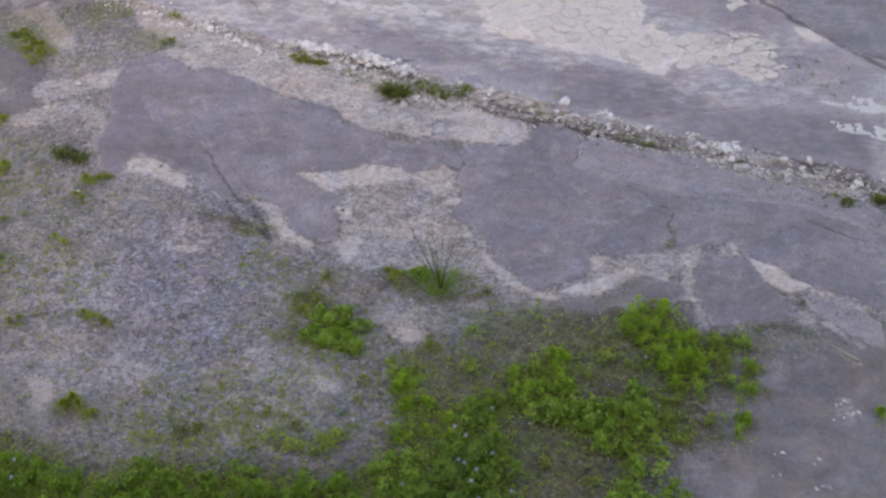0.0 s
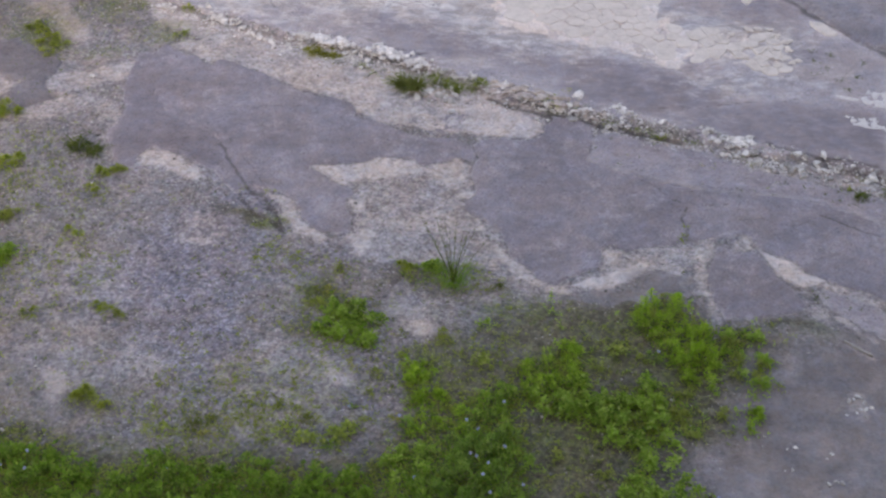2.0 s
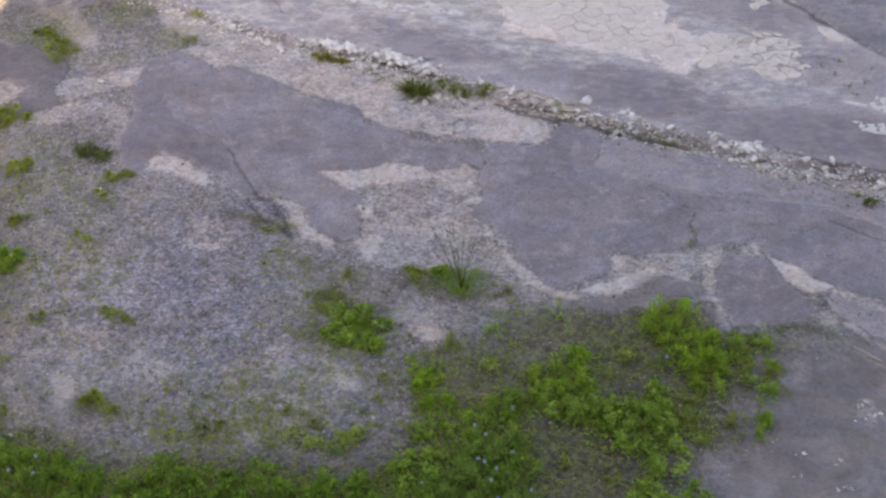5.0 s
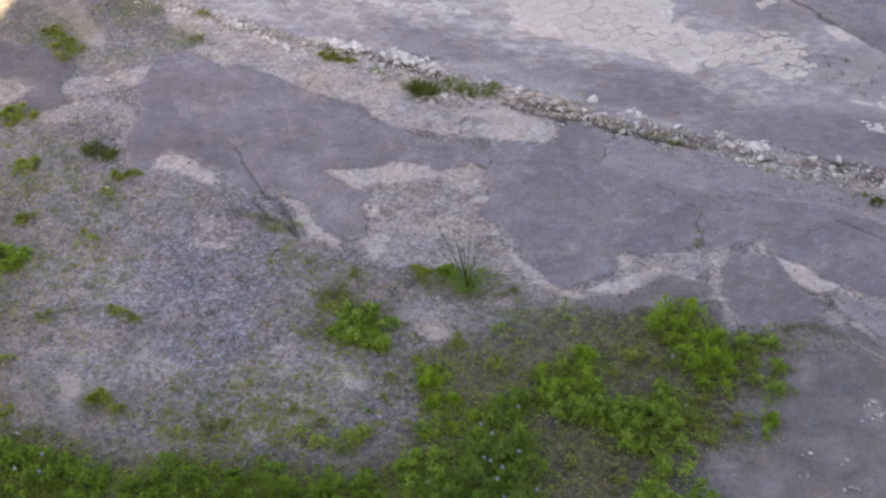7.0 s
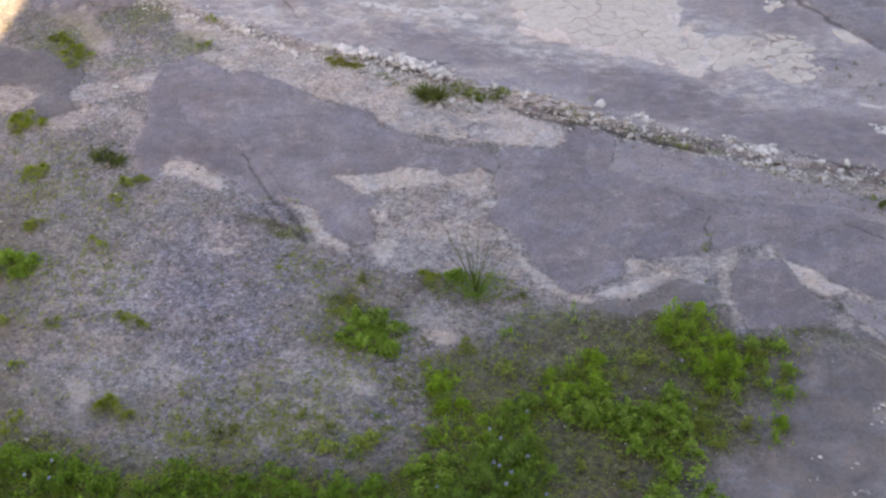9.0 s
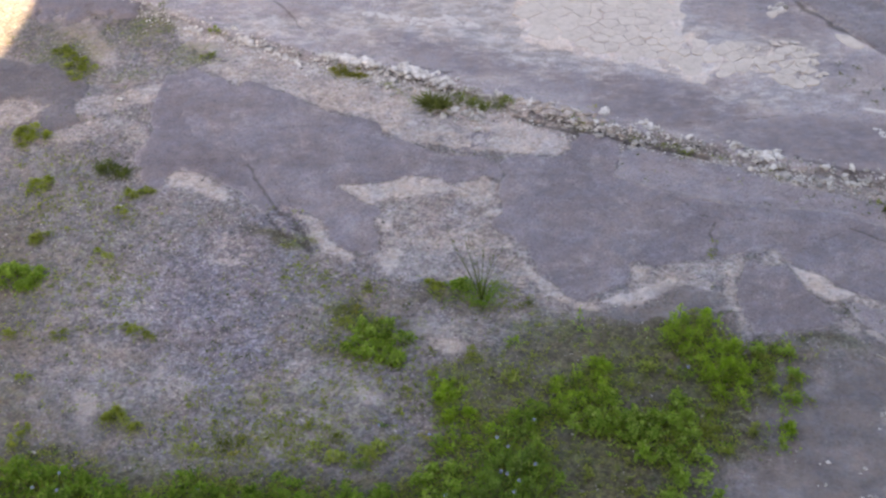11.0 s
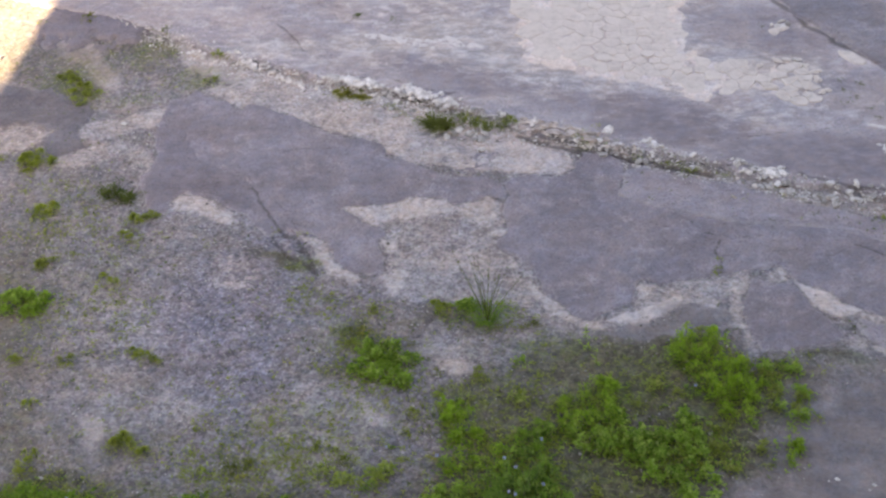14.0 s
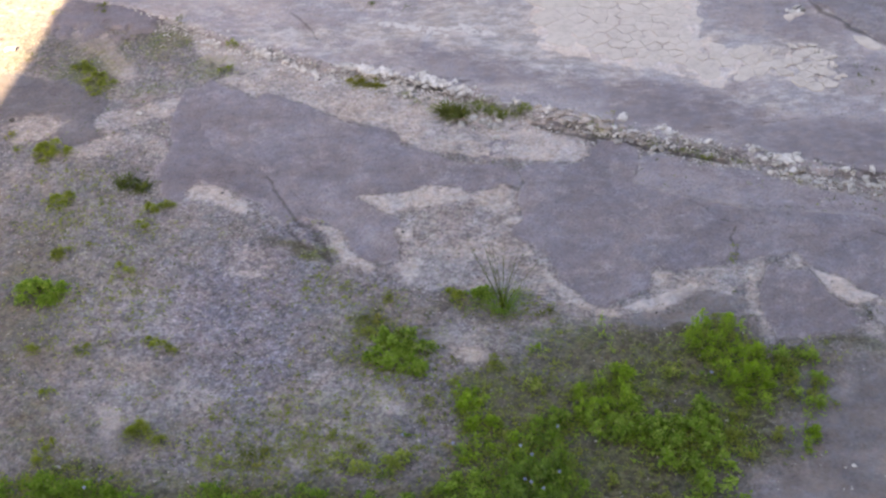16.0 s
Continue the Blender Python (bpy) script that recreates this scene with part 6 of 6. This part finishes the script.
for x, y, r, h, kind_of in [(2.71, 11.72, 0.02, 0.03, "OLIVE"), (2.67, 11.57, 0.02, 0.04, "OLIVE"), (2.64, 11.50, 0.02, 0.03, "OLIVE"), (-4.72, 13.80, 0.14, 0.12, "FUZZ"), (-4.79, 13.69, 0.10, 0.08, "FUZZ"), (-4.56, 13.79, 0.06, 0.04, "FUZZ"), (-4.39, 12.85, 0.09, 0.10, "FUZZ"), (-4.50, 12.78, 0.10, 0.07, "FUZZ"), (-4.26, 11.28, 0.12, 0.11, "LEAFY"), (-4.41, 11.23, 0.14, 0.12, "LEAFY"), (-4.16, 11.23, 0.08, 0.07, "LEAFY"), (-4.23, 10.42, 0.06, 0.05, "OLIVE"), (-3.97, 9.84, 0.06, 0.05, "FUZZ"), (-3.84, 9.07, 0.10, 0.10, "FUZZ"), (-3.01, 9.34, 0.09, 0.12, "FUZZ"), (-3.08, 9.29, 0.07, 0.08, "FUZZ"), (-2.86, 9.16, 0.07, 0.08, "FUZZ"), (-2.86, 9.06, 0.05, 0.05, "FUZZ"), (-4.56, 15.41, 0.11, 0.03, "FUZZ"), (-4.70, 15.61, 0.10, 0.04, "OLIVE"), (-4.39, 15.23, 0.10, 0.03, "OLIVE")] + \
        [(-2.90, 16.00, 0.06, 0.07, "FUZZ"), (-1.24, 15.07, 0.12, 0.03, "DRY"), (-1.10, 15.01, 0.10, 0.03, "DRY"), (-1.36, 15.11, 0.08, 0.03, "DRY"), (-3.02, 10.45, 0.08, 0.08, "FUZZ"), (-3.14, 10.55, 0.06, 0.05, "OLIVE"), (-2.88, 10.39, 0.06, 0.05, "OLIVE"), (-3.38, 12.62, 0.07, 0.06, "FUZZ"), (-3.26, 12.67, 0.07, 0.05, "OLIVE"), (-3.46, 12.37, 0.06, 0.05, "FUZZ"), (4.25, 9.13, 0.07, 0.09, "LIME"), (-0.15, 11.09, 0.08, 0.08, "FUZZ"), (0.11, 11.03, 0.09, 0.11, "LEAFY"), (4.56, 12.37, 0.04, 0.03, "OLIVE"), (-3.53, 11.61, 0.08, 0.07, "FUZZ"), (-4.26, 11.94, 0.10, 0.05, "OLIVE"), (-3.72, 10.42, 0.09, 0.06, "OLIVE"), (-4.38, 12.47, 0.05, 0.04, "FUZZ")]:
    material, label, group, dense, size, up, broad = PLANTS[kind_of]
    weed(x, y, r * 1.45, h * 1.25, material, "small soft-leaved weed alone in bare grit", "small weeds", dense * 2, size * 0.95, up=up, broad=broad)
HERBS = [(0.53, 8.51, 0.24, 0.40, 2), (0.69, 8.28, 0.20, 0.40, 1), (0.33, 8.29, 0.24, 0.36, 1), (0.05, 8.12, 0.26, 0.30, 1), (0.75, 7.98, 0.24, 0.40, 1), (0.42, 7.86, 0.26, 0.40, 2), (0.37, 8.77, 0.18, 0.28, 2), (0.71, 8.71, 0.18, 0.26, 1), (0.68, 9.09, 0.14, 0.20, 1), (-0.13, 8.94, 0.10, 0.14, 1), (-0.79, 8.69, 0.08, 0.08, 1), (-3.38, 8.45, 0.20, 0.22, 2), (-3.65, 8.55, 0.16, 0.20, 1), (-2.11, 8.30, 0.14, 0.18, 1), (-1.27, 8.03, 0.16, 0.18, 1), (-0.94, 8.03, 0.16, 0.18, 1), (2.17, 9.81, 0.08, 0.12, 1), (2.44, 8.11, 0.07, 0.12, 1), (-0.61, 9.17, 0.05, 0.05, 1)]
for x, y, r, h, n in HERBS:
    herb(x, y, r, h, n, "wispy green herb with small pale blue flowers")
FRESH_LOW = [(-1.17, 8.87, 0.09, 0.10), (-1.10, 8.81, 0.06, 0.08), (-1.02, 8.77, 0.07, 0.08), (-0.81, 8.80, 0.09, 0.09), (-0.65, 8.85, 0.09, 0.11), 
    (-0.73, 8.82, 0.07, 0.08), (-0.91, 8.78, 0.05, 0.06), (-2.25, 8.90, 0.05, 0.06), (0.58, 9.79, 0.08, 0.08), (1.85, 9.85, 0.08, 0.08)]
for x, y, r, h in FRESH_LOW:
    weed(x, y, r * 1.3, h * 1.25, M_ROSETTE, "low pale green rosette in bare gritty ground", "small weeds", 4200, 0.036)
SMALL = [(-1.96, 8.95, 0.15, 0.05), (-1.88, 8.85, 0.09, 0.05), (-1.40, 8.78, 0.09, 0.05), 
    (-0.41, 9.65, 0.10, 0.07), ]
SMALL += [(-3.67, 11.07, 0.07, 0.04), (-2.60, 12.19, 0.07, 0.04), (-1.58, 10.30, 0.05, 0.04), (-1.63, 9.99, 0.06, 0.06), 
    (-1.70, 11.72, 0.05, 0.05), (-2.91, 15.45, 0.13, 0.04), (2.70, 11.59, 0.03, 0.08), 
    (-2.18, 8.69, 0.07, 0.05), (0.76, 10.81, 0.12, 0.06), (-0.83, 11.08, 0.14, 0.05), 
    (-1.01, 10.74, 0.13, 0.06), (2.63, 13.31, 0.09, 0.05), (1.53, 13.88, 0.08, 0.05)]
for x, y, r, h in [(-4.39, 15.03, 0.15, 0.08), (-4.54, 15.03, 0.12, 0.07)]:
    weed(x, y, r, h, M_DRAB, "drab olive weed in the mossy grit", "small weeds", 5000, 0.02)
SMALL += [(-0.97, 10.54, 0.12, 0.05), (-1.07, 10.62, 0.09, 0.04), (-0.90, 10.74, 0.11, 0.06), (-0.82, 10.37, 0.11, 0.07), (-0.75, 10.49, 0.12, 0.08), 
    (-0.37, 10.37, 0.07, 0.06), (-1.10, 10.34, 0.07, 0.04)]
SMALL += [(-0.88, 10.18, 0.08, 0.05), (-0.18, 10.17, 0.06, 0.04), (-0.13, 9.87, 0.08, 0.05), (-0.29, 10.61, 0.07, 0.05), (-0.46, 10.59, 0.09, 0.06), 
    (-0.62, 10.62, 0.10, 0.07), (-1.08, 10.03, 0.05, 0.04), (-0.94, 9.87, 0.06, 0.04), (-0.65, 9.72, 0.08, 0.05), (-1.23, 9.15, 0.07, 0.05), 
    (-1.02, 9.05, 0.08, 0.05), (-0.52, 9.01, 0.08, 0.06), (-1.72, 9.02, 0.07, 0.05), (-2.36, 8.96, 0.06, 0.05), (-0.43, 9.32, 0.08, 0.06), 
    (-0.68, 9.22, 0.06, 0.04), (-0.12, 9.43, 0.07, 0.06), (-0.22, 9.01, 0.08, 0.06)]
SMALL += [(-5.29, 14.16, 0.10, 0.05), (-5.10, 13.87, 0.10, 0.04), (-3.62, 16.54, 0.11, 0.11), (-5.32, 16.91, 0.09, 0.08), (-4.71, 17.04, 0.14, 0.04), 
    (-3.98, 12.06, 0.08, 0.04), 
    (-4.35, 12.41, 0.06, 0.04), (1.71, 14.20, 0.06, 0.04), (0.70, 14.31, 0.10, 0.05)]
for x, y, r, h in [(-1.18, 16.85, 0.11, 0.05), (-0.72, 16.72, 0.08, 0.04), (4.69, 14.81, 0.04, 0.02), (4.78, 14.63, 0.04, 0.02), (4.91, 14.90, 0.04, 0.02), (4.92, 14.39, 0.04, 0.02), (4.97, 14.21, 0.04, 0.02), (5.11, 14.45, 0.04, 0.02), (4.66, 14.53, 0.04, 0.02), (4.66, 15.00, 0.04, 0.02), (5.25, 14.75, 0.04, 0.02), (3.99, 16.32, 0.04, 0.02), (4.29, 15.38, 0.04, 0.02)]:
    weed(x, y, r, h, M_DARKLEAF, "tiny dark weed in the gritty pavement corner", "dark weeds", 3500, 0.018)
KERB_MOSS = [(-1.91, 12.36, 0.05, 0.03), (-1.63, 12.30, 0.05, 0.04), (-1.49, 11.85, 0.06, 0.04), (-1.73, 11.76, 0.06, 0.03), (1.45, 14.03, 0.09, 0.04), 
    (1.69, 13.85, 0.09, 0.04), (2.09, 13.60, 0.09, 0.03), (2.40, 13.46, 0.08, 0.03), (2.58, 13.39, 0.10, 0.04), (2.73, 13.33, 0.07, 0.04), 
    (3.00, 13.24, 0.08, 0.03), (3.53, 12.99, 0.06, 0.03), (3.66, 12.85, 0.07, 0.03), (-0.69, 14.76, 0.10, 0.03), (-0.55, 14.61, 0.09, 0.04), 
    (-0.41, 14.49, 0.08, 0.04), (4.74, 12.54, 0.06, 0.03), (0.38, 14.34, 0.13, 0.06), (0.57, 14.26, 0.11, 0.05)]
for x, y, r, h in KERB_MOSS:
    weed(x, y, r, h * 0.8, M_DRAB, "low olive weed among the kerb rubble", "kerb weeds", 3500, 0.018)
LOOKS = [(M_DRAB, "small drab green weed in bare gritty ground"), (M_YELLOW, "small yellow-green weed in bare gritty ground"),
         (M_OLIVE, "small dark olive weed in bare gritty ground"), (M_DRAB, "small drab green weed in bare gritty ground")]
for x, y, r, h in SMALL:
    look_of = LOOKS[int((x * 7.3) % 1 * 4)]
    weed(x, y, r, h, look_of[0], look_of[1], "small weeds", 6000, 0.020)
for x, y, r, h in [(-3.78, 13.11, 0.15, 0.13), (-3.56, 13.03, 0.11, 0.08), (4.66, 12.22, 0.09, 0.07)] :
    weed(x, y, r, h, M_DARKLEAF, "dark olive-green weed with drooping leaves", "dark weeds", 6000, 0.028)
    tuft(x, y, r, h, M_DARKLEAF, "thin dark green grass rooted in the grit", 50)
for x, y, r, h in [(-0.20, 14.33, 0.16, 0.15), (-0.07, 14.30, 0.13, 0.14), (5.01, 12.26, 0.08, 0.11)]:
    tuft(x, y, r, h, M_OLIVE, "green grass tuft rooted in the broken kerb", 150)
    weed(x, y, r * 0.9, h * 0.6, M_OLIVE, "green weed at the foot of a grass tuft", "dark weeds", 2200, 0.035)
for x, y, r, h in [(0.15, 14.43, 0.09, 0.10), (0.28, 14.31, 0.10, 0.11), (0.43, 14.24, 0.09, 0.09), (0.63, 14.29, 0.07, 0.06)]:
    tuft(x, y, r, h * 1.6, M_DRAB, "dry olive grass in the broken kerb", 40, 0.003)
    weed(x, y, r, h, M_DARKLEAF, "olive weed in the broken kerb", "dark weeds", 1800, 0.03)


def tall_herb(x, y, r, h):
    """The one tall plant: bare thin stems with small seed heads, over grey-green leaves."""
    root = holder("tall_herb", x, y, ground_at(x, y), "tall bare-stemmed herb with grey-green basal leaves", "herb")
    g = np.random.default_rng(77)
    for k in range(15):
        a, reach = g.uniform(-0.5, 2.6), r * g.uniform(0.5, 2.4)
        top = h * g.uniform(0.5, 0.95)
        line = [(reach * t ** 1.2 * math.cos(a), reach * t ** 1.2 * math.sin(a) * 0.6, top * t) for t in (0, 0.3, 0.6, 0.85, 1.0)]
        stem = tubes("stem", [line], 0.0038, M_DARKLEAF, root)
        for q in line[2:]:
            tip = leaves("seed_head", [(0, 0, 0.010, 0.05)], 9000, 0.015, M_DARKLEAF, stem, int(g.integers(1e6)))
            tagged(tip, kind="stuff")
            tip.location = (q[0], q[1], q[2] - 0.015)
    shoots(root, r * 0.7, h * 0.14, M_HERB, 4500, 0.026, 81, 0.9, 0.3)
    tagged(blades("grass", 110, r * 0.9, h * 0.32, M_DEEP, root, 79, 0.9, 0.0028), kind="stuff")


tall_herb(0.31, 10.87, 0.23, 0.80)


def low_growth(name, material, label, seed, tries, weight, size, leaf):
    """Seedlings and shreds of green all over the bare ground."""
    g = np.random.default_rng(seed)
    x, y = g.uniform(-6.4, 6.0, tries), g.uniform(7.5, 16.4, tries)
    fields = ground_fields(x, y)
    clear = np.minimum.reduce([outline_distance(x, y, o) for o in (PATCH_A, PATCH_B, PATCH_C)])
    want = weight(fields, fractal(x, y, 1.8, seed % 4)) * (clear > 0.02) * (kerb_side(x, y) < 0.1) * (fields["smooth"] < 0.3)
    keep = g.random(tries) < want
    lob = [(a, b, q, q * 0.8) for a, b, q in zip(x[keep], y[keep], g.uniform(size[0], size[1], int(keep.sum())))]
    ob = leaves(name, lob, 1300, leaf, material, None, seed + 1, 0.4)
    v = np.empty(len(ob.data.vertices) * 3, dtype=np.float32)
    ob.data.vertices.foreach_get("co", v)
    v = v.reshape(-1, 3)
    v[:, 2] += ground_height(v[:, 0], v[:, 1])
    ob.data.vertices.foreach_set("co", v.ravel())
    return tagged(ob, label, "seedlings", kind="stuff")


low_growth("seedlings", M_DRAB, "tiny olive-green seedlings scattered over bare grit and soil", 55, 20000,
           lambda f, n: (0.02 + 0.22 * f["moss"] + 0.35 * f["cover"] - 0.3 * f["sand"] + 0.14 * n) * (1 - 0.6 * f["bare"]), (0.010, 0.035), 0.017)
low_growth("ground_cover", M_HERB, "low green leaves between the weeds on dark soil", 57, 90000,
           lambda f, n: (0.95 * f["cover"] + 0.18 * n - 0.33) * (1 - 0.8 * f["bare"]), (0.012, 0.035), 0.025)
low_growth("dry_shreds", M_DARKLEAF, "dark shreds of dead growth among the grit", 61, 17000,
           lambda f, n: 0.16 + 0.2 * f["moss"] + 0.25 * f["cover"] + 0.3 * n - 0.7 * f["sand"], (0.008, 0.030), 0.020)
low_growth("herb_carpet", M_DRAB, "carpet of small olive leaves under the taller weeds", 67, 150000,
           lambda f, n: (0.95 * f["cover"] - 0.06 + 0.2 * n) * (f["cover"] > 0.05) * (1 - 0.8 * f["bare"]), (0.010, 0.035), 0.021)
